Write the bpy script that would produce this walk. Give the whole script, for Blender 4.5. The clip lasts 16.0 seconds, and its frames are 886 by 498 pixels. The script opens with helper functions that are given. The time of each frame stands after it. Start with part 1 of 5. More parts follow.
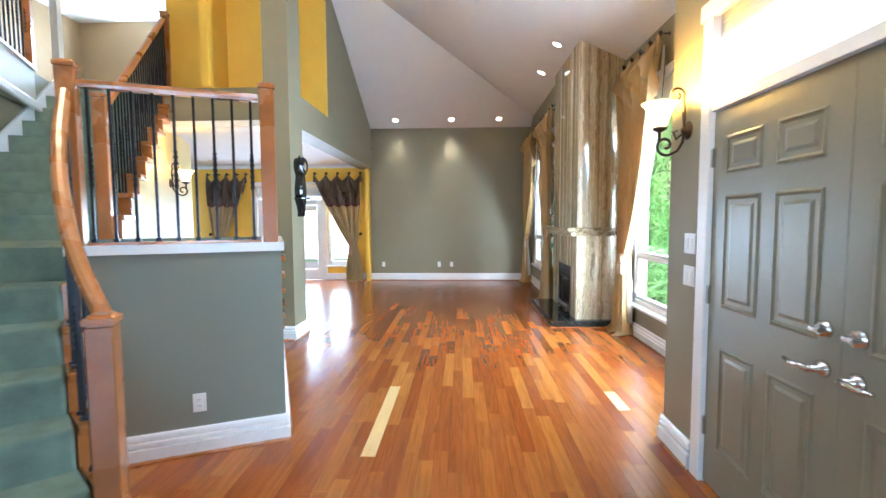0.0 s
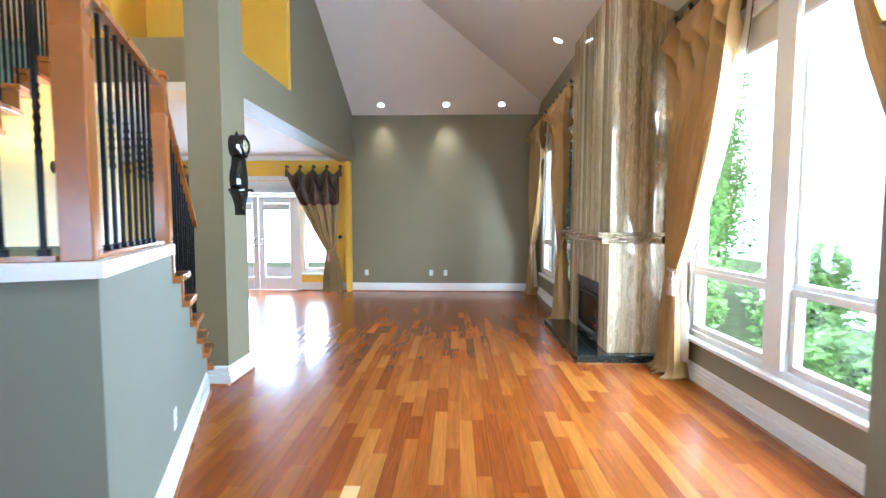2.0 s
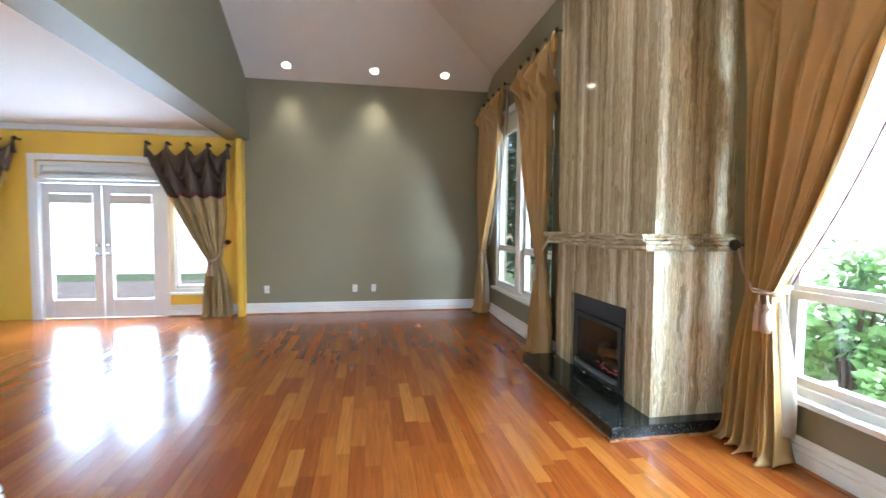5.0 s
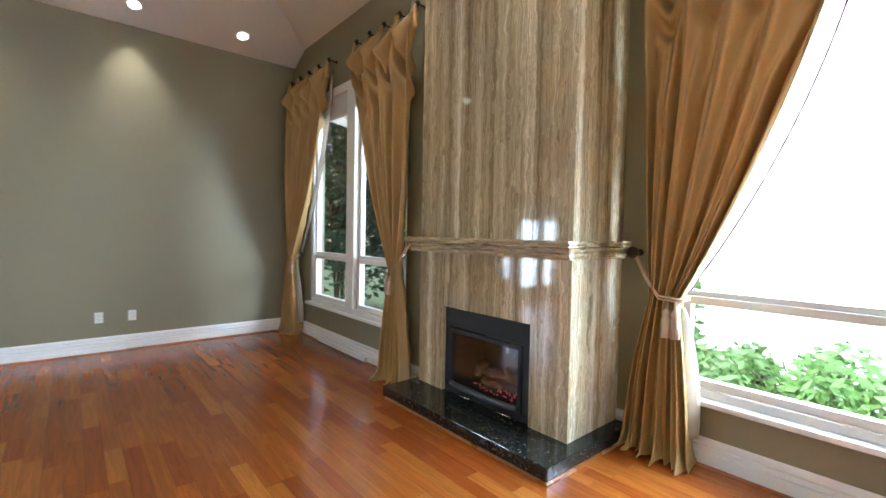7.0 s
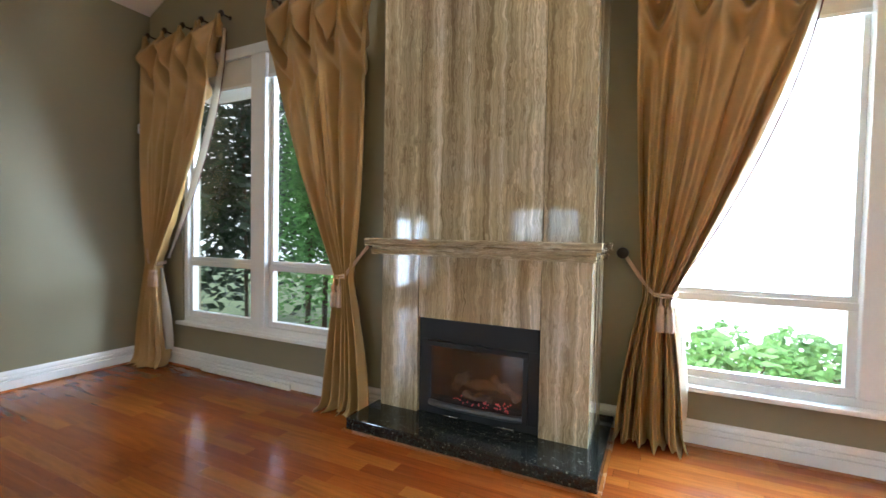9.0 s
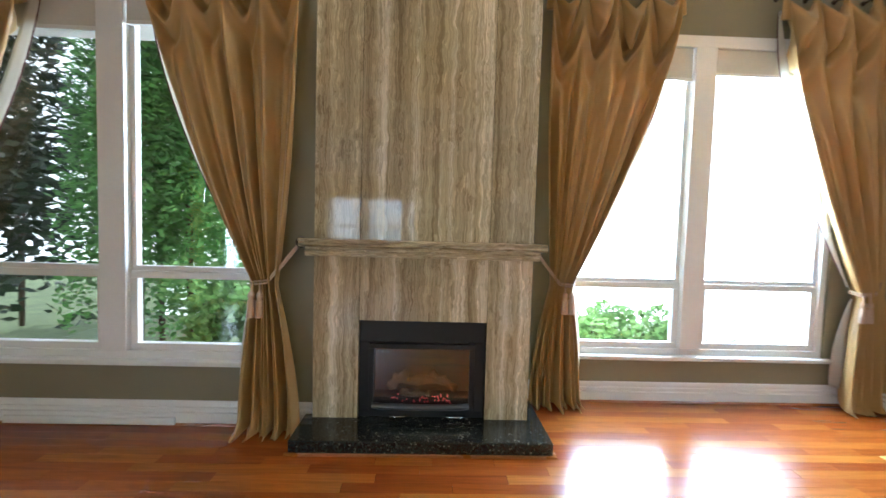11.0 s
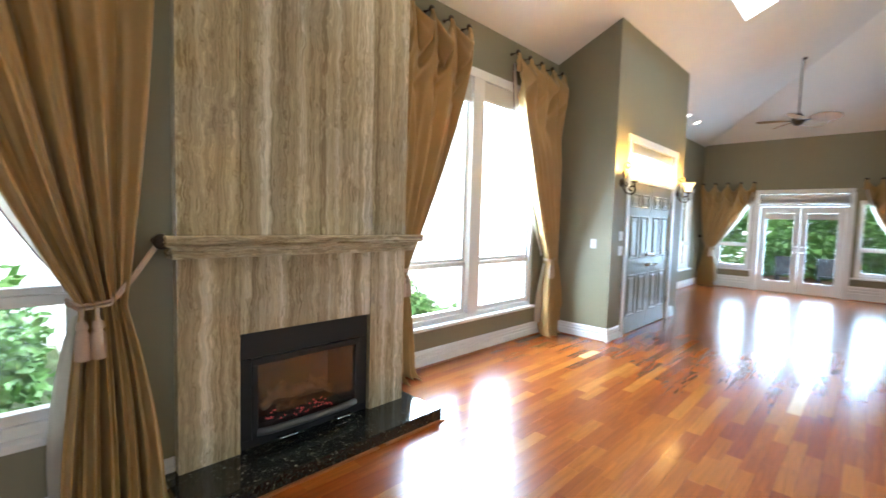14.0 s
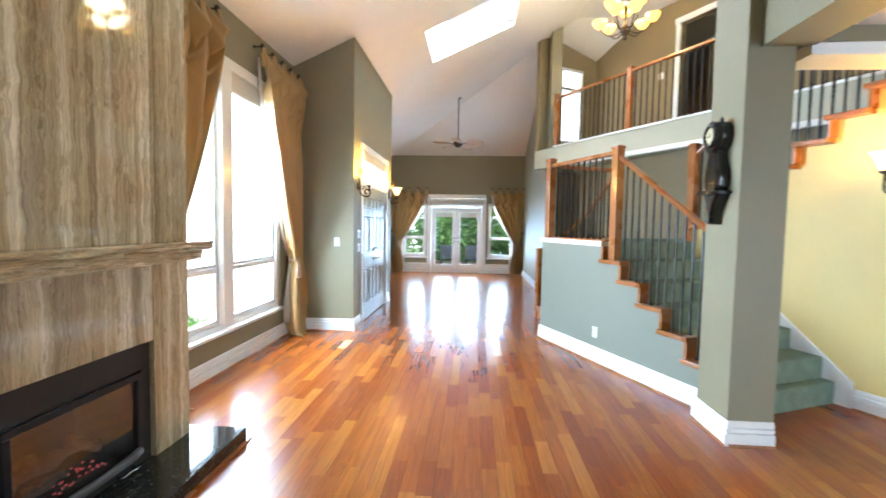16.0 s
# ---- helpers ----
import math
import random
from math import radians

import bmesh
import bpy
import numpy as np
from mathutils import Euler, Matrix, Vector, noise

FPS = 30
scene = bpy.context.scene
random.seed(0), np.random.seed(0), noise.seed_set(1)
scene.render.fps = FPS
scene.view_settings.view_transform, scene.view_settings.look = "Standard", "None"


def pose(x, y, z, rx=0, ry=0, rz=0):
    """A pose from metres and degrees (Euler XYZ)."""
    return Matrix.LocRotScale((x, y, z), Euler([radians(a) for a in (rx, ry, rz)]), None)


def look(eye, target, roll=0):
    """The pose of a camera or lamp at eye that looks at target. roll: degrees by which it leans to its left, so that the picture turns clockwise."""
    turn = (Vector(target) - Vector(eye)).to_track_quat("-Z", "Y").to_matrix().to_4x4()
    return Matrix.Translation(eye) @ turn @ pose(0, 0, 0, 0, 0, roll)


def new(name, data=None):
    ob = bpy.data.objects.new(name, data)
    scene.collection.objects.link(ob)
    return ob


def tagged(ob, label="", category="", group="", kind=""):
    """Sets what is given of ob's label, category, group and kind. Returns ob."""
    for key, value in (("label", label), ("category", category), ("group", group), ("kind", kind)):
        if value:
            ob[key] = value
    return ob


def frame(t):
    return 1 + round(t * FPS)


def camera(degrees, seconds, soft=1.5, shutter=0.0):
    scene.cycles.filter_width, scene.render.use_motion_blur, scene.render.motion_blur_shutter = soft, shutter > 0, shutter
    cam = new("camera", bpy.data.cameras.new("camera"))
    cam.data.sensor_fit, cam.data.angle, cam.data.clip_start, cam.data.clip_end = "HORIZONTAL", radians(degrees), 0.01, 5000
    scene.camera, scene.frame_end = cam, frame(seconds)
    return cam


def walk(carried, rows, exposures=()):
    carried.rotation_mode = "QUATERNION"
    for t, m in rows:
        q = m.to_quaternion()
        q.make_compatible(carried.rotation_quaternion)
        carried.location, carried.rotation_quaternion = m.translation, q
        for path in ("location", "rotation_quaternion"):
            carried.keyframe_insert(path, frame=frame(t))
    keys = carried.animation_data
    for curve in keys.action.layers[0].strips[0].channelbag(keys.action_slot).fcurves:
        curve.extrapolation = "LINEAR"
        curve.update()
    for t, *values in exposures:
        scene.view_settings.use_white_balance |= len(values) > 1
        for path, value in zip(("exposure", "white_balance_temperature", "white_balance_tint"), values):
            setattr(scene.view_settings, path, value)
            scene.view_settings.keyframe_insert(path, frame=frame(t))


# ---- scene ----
cam = camera(90.5, 16.0, shutter=0.5)
PATH = [
    (0, (0.404, 0.575, 1.475), (0.318, 2.569, 1.339), -0.3),
    (0.5, (0.406, 0.946, 1.475), (0.327, 2.94, 1.34), -0.2),
    (1, (0.405, 1.308, 1.472), (0.327, 3.302, 1.337), -0.1),
    (1.5, (0.4, 1.669, 1.468), (0.328, 3.663, 1.337), -0.0),
    (2, (0.385, 2.023, 1.464), (0.323, 4.018, 1.337), 0.1),
    (2.5, (0.357, 2.368, 1.459), (0.297, 4.363, 1.336), 0.1),
    (3, (0.314, 2.699, 1.453), (0.264, 4.695, 1.334), 0.2),
    (5.5, (-0.024, 4.222, 1.379), (0.555, 6.134, 1.292), 0.2),
    (6, (-0.12, 4.501, 1.377), (0.746, 6.302, 1.288), 0.1),
    (6.5, (-0.242, 4.78, 1.379), (0.859, 6.447, 1.3), 0.7),
    (7, (-0.377, 5.071, 1.381), (0.917, 6.594, 1.311), 1.1),
    (7.5, (-0.516, 5.374, 1.38), (0.914, 6.77, 1.306), 0.9),
    (8, (-0.642, 5.672, 1.38), (0.888, 6.959, 1.316), 1.1),
    (8.5, (-0.742, 5.957, 1.38), (0.932, 7.05, 1.321), 1.0),
    (9, (-0.811, 6.242, 1.383), (0.981, 7.126, 1.319), 1.0),
    (11.5, (-1.095, 7.584, 1.477), (0.879, 7.287, 1.356), 1.7),
    (12, (-1.059, 7.842, 1.479), (0.868, 7.321, 1.35), 1.7),
    (12.5, (-0.959, 8.102, 1.475), (0.893, 7.36, 1.344), 1.8),
    (13, (-0.832, 8.345, 1.472), (0.919, 7.388, 1.337), 1.9),
    (13.5, (-0.693, 8.563, 1.467), (0.917, 7.384, 1.33), 1.8),
    (14, (-0.547, 8.755, 1.462), (0.848, 7.328, 1.331), 1.6),
    (14.5, (-0.395, 8.921, 1.46), (0.736, 7.276, 1.333), 1.4),
    (15, (-0.234, 9.062, 1.464), (0.568, 7.233, 1.344), 1.3),
    (15.5, (-0.062, 9.189, 1.473), (0.391, 7.245, 1.356), 1.2),
    (16, (0.122, 9.302, 1.484), (0.26, 7.31, 1.371), 1.0),
]
walk(cam, [(t, look(eye, target, roll)) for t, eye, target, roll in PATH], exposures=[(0.0, 0.18, 5300, 9), (3.0, 0.08, 5250, 9), (5.5, 0.0, 5400, 9), (7.0, -0.06, 5450, 9), (9.0, -0.08, 5450, 9), (11.5, -0.10, 5450, 8), (12.5, -0.05, 5450, 8), (14.0, -0.03, 5550, 8), (16.0, 0.12, 5600, 8)])

# ---- world, sun, lights ----
world = bpy.data.worlds.new("sky")
scene.world = world
world.use_nodes = True
wn = world.node_tree.nodes
sky = wn.new("ShaderNodeTexSky")
sky.sky_type = "NISHITA"
sky.sun_disc = False
sky.sun_elevation = radians(48)
sky.sun_rotation = radians(-6)
wn["Background"].inputs["Strength"].default_value = 0.15
world.node_tree.links.new(sky.outputs["Color"], wn["Background"].inputs["Color"])
sun = new("sun", bpy.data.lights.new("sun", "SUN"))
sun.data.energy, sun.data.angle, sun.data.color = 5.0, radians(0.6), (1.0, 0.95, 0.86)
sun.matrix_world = look((-1.5, 14, 17), (0, 0, 0))


def area_light(name, eye, target, w, h, watts, col=(0.78, 0.91, 1.0)):
    """An area lamp in place of sky light, mostly that of an opening."""
    lamp = bpy.data.lights.new(name, "AREA")
    lamp.shape, lamp.size, lamp.size_y, lamp.energy, lamp.color = "RECTANGLE", w, h, watts, col
    ob = new(name, lamp)
    ob.matrix_world = look(eye, target)
    return ob


area_light("window_light_a", (3.22, 4.85, 1.95), (0, 6.0, 1.5), 2.0, 2.1, 720, (0.74, 0.89, 1.0))
area_light("window_light_b", (4.5, 7.25, 2.3), (0.0, 11.1, 1.1), 1.0, 1.2, 270, (0.86, 0.94, 1.0))
area_light("window_light_c", (0.6, -4.35, 1.3), (0.6, 0, 1.0), 3.0, 1.9, 470, (0.60, 0.81, 1.0))
area_light("window_light_d", (-3.6, 11.5, 1.2), (-3.6, 8, 0.9), 2.2, 2.0, 420)
area_light("window_light_e", (-8.4, 8.6, 1.6), (-4, 8.4, 1.3), 3.2, 1.4, 85)
area_light("window_light_f", (0.2, 2.1, 4.99), (0.2, 2.1, 0), 1.3, 1.2, 95)
# fill lamp added inside the upper bedroom, where no window is built
area_light("window_light_g", (-5.2, 8.4, 4.2), (-5.0, 6.5, 4.6), 1.2, 1.2, 120)


# ---- materials ----
def material(name, col, rough=0.5, metal=0.0, grain=40.0, vary=0.08, bump=0.05, spots=3.0, coat=0.0, random_vary=0.0):
    """A surface with variation at two scales, fine relief and, where asked, a shift from piece to piece."""
    m = bpy.data.materials.new(name)
    m.use_nodes = True
    nt = m.node_tree
    b = nt.nodes["Principled BSDF"]
    tc = nt.nodes.new("ShaderNodeTexCoord")
    n1, n2 = nt.nodes.new("ShaderNodeTexNoise"), nt.nodes.new("ShaderNodeTexNoise")
    n1.inputs["Scale"].default_value, n1.inputs["Detail"].default_value = grain, 4
    n2.inputs["Scale"].default_value, n2.inputs["Detail"].default_value = spots, 3
    nt.links.new(tc.outputs["Object"], n1.inputs["Vector"])
    nt.links.new(tc.outputs["Object"], n2.inputs["Vector"])
    add = nt.nodes.new("ShaderNodeMath")
    add.operation = "ADD"
    nt.links.new(n1.outputs["Fac"], add.inputs[0])
    nt.links.new(n2.outputs["Fac"], add.inputs[1])
    ramp = nt.nodes.new("ShaderNodeMapRange")
    ramp.inputs["From Min"].default_value, ramp.inputs["From Max"].default_value = 0.6, 1.4
    ramp.inputs["To Min"].default_value, ramp.inputs["To Max"].default_value = 1 - vary, 1 + vary
    nt.links.new(add.outputs[0], ramp.inputs["Value"])
    value = ramp.outputs[0]
    if random_vary:
        info = nt.nodes.new("ShaderNodeObjectInfo")
        mr = nt.nodes.new("ShaderNodeMapRange")
        mr.inputs["To Min"].default_value, mr.inputs["To Max"].default_value = 1 - random_vary, 1 + random_vary
        nt.links.new(info.outputs["Random"], mr.inputs["Value"])
        mul = nt.nodes.new("ShaderNodeMath")
        mul.operation = "MULTIPLY"
        nt.links.new(value, mul.inputs[0])
        nt.links.new(mr.outputs[0], mul.inputs[1])
        value = mul.outputs[0]
    mix = nt.nodes.new("ShaderNodeVectorMath")
    mix.operation = "SCALE"
    mix.inputs[0].default_value = col
    nt.links.new(value, mix.inputs["Scale"])
    nt.links.new(mix.outputs[0], b.inputs["Base Color"])
    rr = nt.nodes.new("ShaderNodeMapRange")
    rr.inputs["To Min"].default_value, rr.inputs["To Max"].default_value = max(0.02, rough - 0.06), min(1, rough + 0.06)
    nt.links.new(n2.outputs["Fac"], rr.inputs["Value"])
    nt.links.new(rr.outputs[0], b.inputs["Roughness"])
    b.inputs["Metallic"].default_value = metal
    b.inputs["Coat Weight"].default_value = coat
    b.inputs["Coat Roughness"].default_value = 0.12
    if bump:
        bp = nt.nodes.new("ShaderNodeBump")
        bp.inputs["Strength"].default_value, bp.inputs["Distance"].default_value = bump, 0.01
        nt.links.new(n1.outputs["Fac"], bp.inputs["Height"])
        nt.links.new(bp.outputs[0], b.inputs["Normal"])
    return m


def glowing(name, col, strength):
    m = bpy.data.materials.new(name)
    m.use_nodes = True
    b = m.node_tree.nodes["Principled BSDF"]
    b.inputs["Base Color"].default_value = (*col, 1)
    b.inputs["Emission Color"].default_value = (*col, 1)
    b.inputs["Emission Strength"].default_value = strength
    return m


def glass(name, tint=(1, 1, 1), gloss_share=0.04, rough=0.0):
    """Thin clear glass: it lets the view through and reflects a little."""
    m = bpy.data.materials.new(name)
    m.use_nodes = True
    nt = m.node_tree
    nt.nodes.remove(nt.nodes["Principled BSDF"])
    clear, gloss, mix = (nt.nodes.new(k) for k in ("ShaderNodeBsdfTransparent", "ShaderNodeBsdfGlossy", "ShaderNodeMixShader"))
    clear.inputs["Color"].default_value = (*tint, 1)
    gloss.inputs["Roughness"].default_value = rough
    mix.inputs[0].default_value = gloss_share
    nt.links.new(clear.outputs[0], mix.inputs[1])
    nt.links.new(gloss.outputs[0], mix.inputs[2])
    nt.links.new(mix.outputs[0], nt.nodes["Material Output"].inputs["Surface"])
    return m


SAGE = material("sage_wall_paint", (0.222, 0.200, 0.124), 0.55, grain=180, vary=0.04, bump=0.06)
YELLOW = material("yellow_wall_paint", (0.78, 0.49, 0.055), 0.55, grain=180, vary=0.05, bump=0.06)
PALE_YELLOW = material("pale_yellow_wall_paint", (0.66, 0.52, 0.20), 0.55, grain=160, vary=0.05, bump=0.06)
TAN = material("tan_wall_paint", (0.33, 0.23, 0.12), 0.6, grain=160, vary=0.05, bump=0.06)
# sage paint with the cool daylight of the stairs put into its colour
SAGE_COOL_LIT = material("sage_wall_paint_cool_lit", (0.205, 0.222, 0.178), 0.55, grain=180, vary=0.04, bump=0.06)
CEIL = material("white_ceiling_paint", (0.77, 0.73, 0.68), 0.7, grain=220, vary=0.03, bump=0.08)
TRIM = material("white_trim_gloss_paint", (0.78, 0.78, 0.76), 0.3, grain=60, vary=0.03, bump=0.02)
WOOD = material("orange_stained_maple", (0.30, 0.105, 0.022), 0.28, grain=14, vary=0.18, bump=0.03, coat=0.4)
IRON = material("black_wrought_iron", (0.012, 0.012, 0.013), 0.38, metal=0.6, grain=90, vary=0.2, bump=0.1)
CARPET = material("green_stair_carpet", (0.17, 0.225, 0.165), 0.95, grain=420, vary=0.35, bump=0.7, spots=9)


def striped_stone(name, along=2):
    """Polished travertine: broad beige bands with thin dark and pale veins along one axis; each slab is cut from another place."""
    m = bpy.data.materials.new(name)
    m.use_nodes = True
    nt = m.node_tree
    link = nt.links.new
    b = nt.nodes["Principled BSDF"]
    tc, info, shift = nt.nodes.new("ShaderNodeTexCoord"), nt.nodes.new("ShaderNodeObjectInfo"), nt.nodes.new("ShaderNodeVectorMath")
    comb = nt.nodes.new("ShaderNodeCombineXYZ")
    for s in ("X", "Y", "Z"):
        link(info.outputs["Random"], comb.inputs[s])
    shift.operation = "MULTIPLY_ADD"
    shift.inputs[1].default_value = (3.0, 5.0, 2.0)
    link(comb.outputs[0], shift.inputs[0])
    link(tc.outputs["Object"], shift.inputs[2])

    def veins(across, length, detail, twist):
        mp, n = nt.nodes.new("ShaderNodeMapping"), nt.nodes.new("ShaderNodeTexNoise")
        sc = [across] * 3
        sc[along] = length
        mp.inputs["Scale"].default_value = sc
        n.inputs["Scale"].default_value, n.inputs["Detail"].default_value, n.inputs["Distortion"].default_value = 1.0, detail, twist
        link(shift.outputs[0], mp.inputs["Vector"])
        link(mp.outputs[0], n.inputs["Vector"])
        return n.outputs["Fac"]

    def ramp(value, *stops):
        r = nt.nodes.new("ShaderNodeValToRGB")
        r.color_ramp.elements[0].position, r.color_ramp.elements[0].color = stops[0]
        r.color_ramp.elements[1].position, r.color_ramp.elements[1].color = stops[-1]
        for pos, col in stops[1:-1]:
            r.color_ramp.elements.new(pos).color = col
        link(value, r.inputs["Fac"])
        return r.outputs["Color"]

    def times(a, c):
        v = nt.nodes.new("ShaderNodeVectorMath")
        v.operation = "MULTIPLY"
        link(a, v.inputs[0])
        link(c, v.inputs[1])
        return v.outputs[0]

    # the veins wander sideways as they run
    wob, cen, drift = nt.nodes.new("ShaderNodeTexNoise"), nt.nodes.new("ShaderNodeVectorMath"), nt.nodes.new("ShaderNodeVectorMath")
    wob.inputs["Scale"].default_value, wob.inputs["Detail"].default_value = 7.0, 5
    cen.operation, drift.operation = "SUBTRACT", "MULTIPLY_ADD"
    cen.inputs[1].default_value = (0.5, 0.5, 0.5)
    amount = [0.062] * 3
    amount[along] = 0.0
    drift.inputs[1].default_value = amount
    link(shift.outputs[0], wob.inputs["Vector"])
    link(wob.outputs["Color"], cen.inputs[0])
    link(cen.outputs[0], drift.inputs[0])
    link(shift.outputs[0], drift.inputs[2])
    shift = drift
    base = ramp(veins(9.0, 0.10, 4, 0.2), (0.30, (0.25, 0.192, 0.105, 1)), (0.43, (0.385, 0.305, 0.180, 1)), (0.53, (0.46, 0.375, 0.228, 1)), (0.62, (0.62, 0.535, 0.370, 1)), (0.75, (0.71, 0.645, 0.49, 1)))
    line = veins(22, 0.30, 3, 0.4)
    dark = ramp(line, (0.34, (0.62, 0.58, 0.52, 1)), (0.40, (0.90, 0.89, 0.87, 1)), (0.455, (0.98, 0.98, 0.98, 1)), (0.475, (0.66, 0.62, 0.56, 1)), (0.495, (1.0, 1.0, 1.0, 1)), (0.58, (1.0, 1.0, 1.0, 1)), (0.60, (1.32, 1.33, 1.33, 1)), (0.62, (1.0, 1.0, 1.0, 1)), (0.70, (0.82, 0.80, 0.76, 1)))
    fine = ramp(veins(60, 1.6, 5, 1.6), (0.33, (0.74, 0.73, 0.70, 1)), (0.66, (1.22, 1.22, 1.22, 1)))
    link(times(times(base, dark), fine), b.inputs["Base Color"])
    b.inputs["Roughness"].default_value = 0.055
    bp = nt.nodes.new("ShaderNodeBump")
    bp.inputs["Strength"].default_value, bp.inputs["Distance"].default_value = 0.012, 0.002
    link(line, bp.inputs["Height"])
    link(bp.outputs[0], b.inputs["Normal"])
    return m


def board_wood(name, per_island):
    """Oiled cherry boards, each of its own tone, with long grain along y."""
    m = bpy.data.materials.new(name)
    m.use_nodes = True
    nt = m.node_tree
    b = nt.nodes["Principled BSDF"]
    pick = nt.nodes.new("ShaderNodeNewGeometry").outputs["Random Per Island"] if per_island else nt.nodes.new("ShaderNodeObjectInfo").outputs["Random"]
    ramp = nt.nodes.new("ShaderNodeValToRGB")
    stops = [(0.0, (0.160, 0.030, 0.005, 1)), (0.16, (0.205, 0.046, 0.006, 1)), (0.58, (0.250, 0.066, 0.009, 1)), (0.86, (0.295, 0.094, 0.013, 1)), (1.0, (0.36, 0.134, 0.022, 1))]
    ramp.color_ramp.elements[0].position, ramp.color_ramp.elements[0].color = stops[0]
    ramp.color_ramp.elements[1].position, ramp.color_ramp.elements[1].color = stops[-1]
    for pos, c in stops[1:-1]:
        ramp.color_ramp.elements.new(pos).color = c
    tone = nt.nodes.new("ShaderNodeMapRange")
    tone.inputs["To Min"].default_value, tone.inputs["To Max"].default_value = (0.16, 0.86) if per_island else (0.05, 0.94)
    nt.links.new(pick, tone.inputs["Value"])
    nt.links.new(tone.outputs[0], ramp.inputs["Fac"])
    geo, mp, n1 = nt.nodes.new("ShaderNodeNewGeometry"), nt.nodes.new("ShaderNodeMapping"), nt.nodes.new("ShaderNodeTexNoise")
    mp.inputs["Scale"].default_value = (34, 2.2, 34)
    n1.inputs["Scale"].default_value, n1.inputs["Detail"].default_value, n1.inputs["Distortion"].default_value = 1.0, 5, 1.2
    shift = nt.nodes.new("ShaderNodeVectorMath")
    shift.operation = "MULTIPLY_ADD"
    comb = nt.nodes.new("ShaderNodeCombineXYZ")
    for s in ("X", "Y", "Z"):
        nt.links.new(pick, comb.inputs[s])
    nt.links.new(comb.outputs[0], shift.inputs[0])
    shift.inputs[1].default_value = (7, 31, 5)
    nt.links.new(geo.outputs["Position"], shift.inputs[2])
    nt.links.new(shift.outputs[0], mp.inputs["Vector"])
    nt.links.new(mp.outputs[0], n1.inputs["Vector"])
    mr = nt.nodes.new("ShaderNodeMapRange")
    mr.inputs["From Min"].default_value, mr.inputs["From Max"].default_value = 0.3, 0.7
    mr.inputs["To Min"].default_value, mr.inputs["To Max"].default_value = 0.80, 1.18
    nt.links.new(n1.outputs["Fac"], mr.inputs["Value"])
    sc = nt.nodes.new("ShaderNodeVectorMath")
    sc.operation = "SCALE"
    nt.links.new(ramp.outputs["Color"], sc.inputs[0])
    nt.links.new(mr.outputs[0], sc.inputs["Scale"])
    nt.links.new(sc.outputs[0], b.inputs["Base Color"])
    n2 = nt.nodes.new("ShaderNodeTexNoise")
    n2.inputs["Scale"].default_value = 1.7
    rr = nt.nodes.new("ShaderNodeMapRange")
    rr.inputs["To Min"].default_value, rr.inputs["To Max"].default_value = 0.15, 0.28
    nt.links.new(geo.outputs["Position"], n2.inputs["Vector"])
    nt.links.new(n2.outputs["Fac"], rr.inputs["Value"])
    nt.links.new(rr.outputs[0], b.inputs["Roughness"])
    b.inputs["Specular IOR Level"].default_value = 0.45
    bp = nt.nodes.new("ShaderNodeBump")
    bp.inputs["Strength"].default_value, bp.inputs["Distance"].default_value = 0.012, 0.002
    nt.links.new(n1.outputs["Fac"], bp.inputs["Height"])
    nt.links.new(bp.outputs[0], b.inputs["Normal"])
    return m


def speckled_granite(name):
    """Polished near-black granite with grey and gold crystals."""
    m = bpy.data.materials.new(name)
    m.use_nodes = True
    nt = m.node_tree
    b = nt.nodes["Principled BSDF"]
    tc, cells, cloud = nt.nodes.new("ShaderNodeTexCoord"), nt.nodes.new("ShaderNodeTexVoronoi"), nt.nodes.new("ShaderNodeTexNoise")
    cells.inputs["Scale"].default_value, cloud.inputs["Scale"].default_value, cloud.inputs["Detail"].default_value = 110, 38, 5
    nt.links.new(tc.outputs["Object"], cells.inputs["Vector"])
    nt.links.new(tc.outputs["Object"], cloud.inputs["Vector"])
    split, mul, ramp = nt.nodes.new("ShaderNodeSeparateColor"), nt.nodes.new("ShaderNodeMath"), nt.nodes.new("ShaderNodeValToRGB")
    mul.operation = "MULTIPLY"
    nt.links.new(cells.outputs["Color"], split.inputs[0])
    nt.links.new(split.outputs[0], mul.inputs[0])
    nt.links.new(cloud.outputs["Fac"], mul.inputs[1])
    ramp.color_ramp.elements[0].position, ramp.color_ramp.elements[0].color = 0.18, (0.010, 0.012, 0.011, 1)
    ramp.color_ramp.elements[1].position, ramp.color_ramp.elements[1].color = 0.70, (0.30, 0.28, 0.21, 1)
    ramp.color_ramp.elements.new(0.44).color = (0.022, 0.025, 0.022, 1)
    ramp.color_ramp.elements.new(0.54).color = (0.07, 0.068, 0.05, 1)
    nt.links.new(mul.outputs[0], ramp.inputs["Fac"])
    nt.links.new(ramp.outputs["Color"], b.inputs["Base Color"])
    b.inputs["Roughness"].default_value = 0.07
    return m


STONE, STONE_H = striped_stone("striped_travertine"), striped_stone("striped_travertine_shelf", 1)
BOARD, BOARD_FAR = board_wood("cherry_floor_board", False), board_wood("cherry_floor_boards", True)
PALE_BOARD = material("pale_maple_board", (0.62, 0.40, 0.16), 0.22, grain=18, vary=0.12, bump=0.02)
GRANITE = speckled_granite("black_speckled_granite")
BLACK = material("black_metal", (0.008, 0.008, 0.009), 0.60, grain=70, vary=0.15)
DOOR = material("sage_door_paint", (0.20, 0.19, 0.13), 0.32, grain=60, vary=0.05, bump=0.03)
CHROME = material("brushed_nickel", (0.62, 0.60, 0.57), 0.22, metal=1.0, grain=120, vary=0.06)


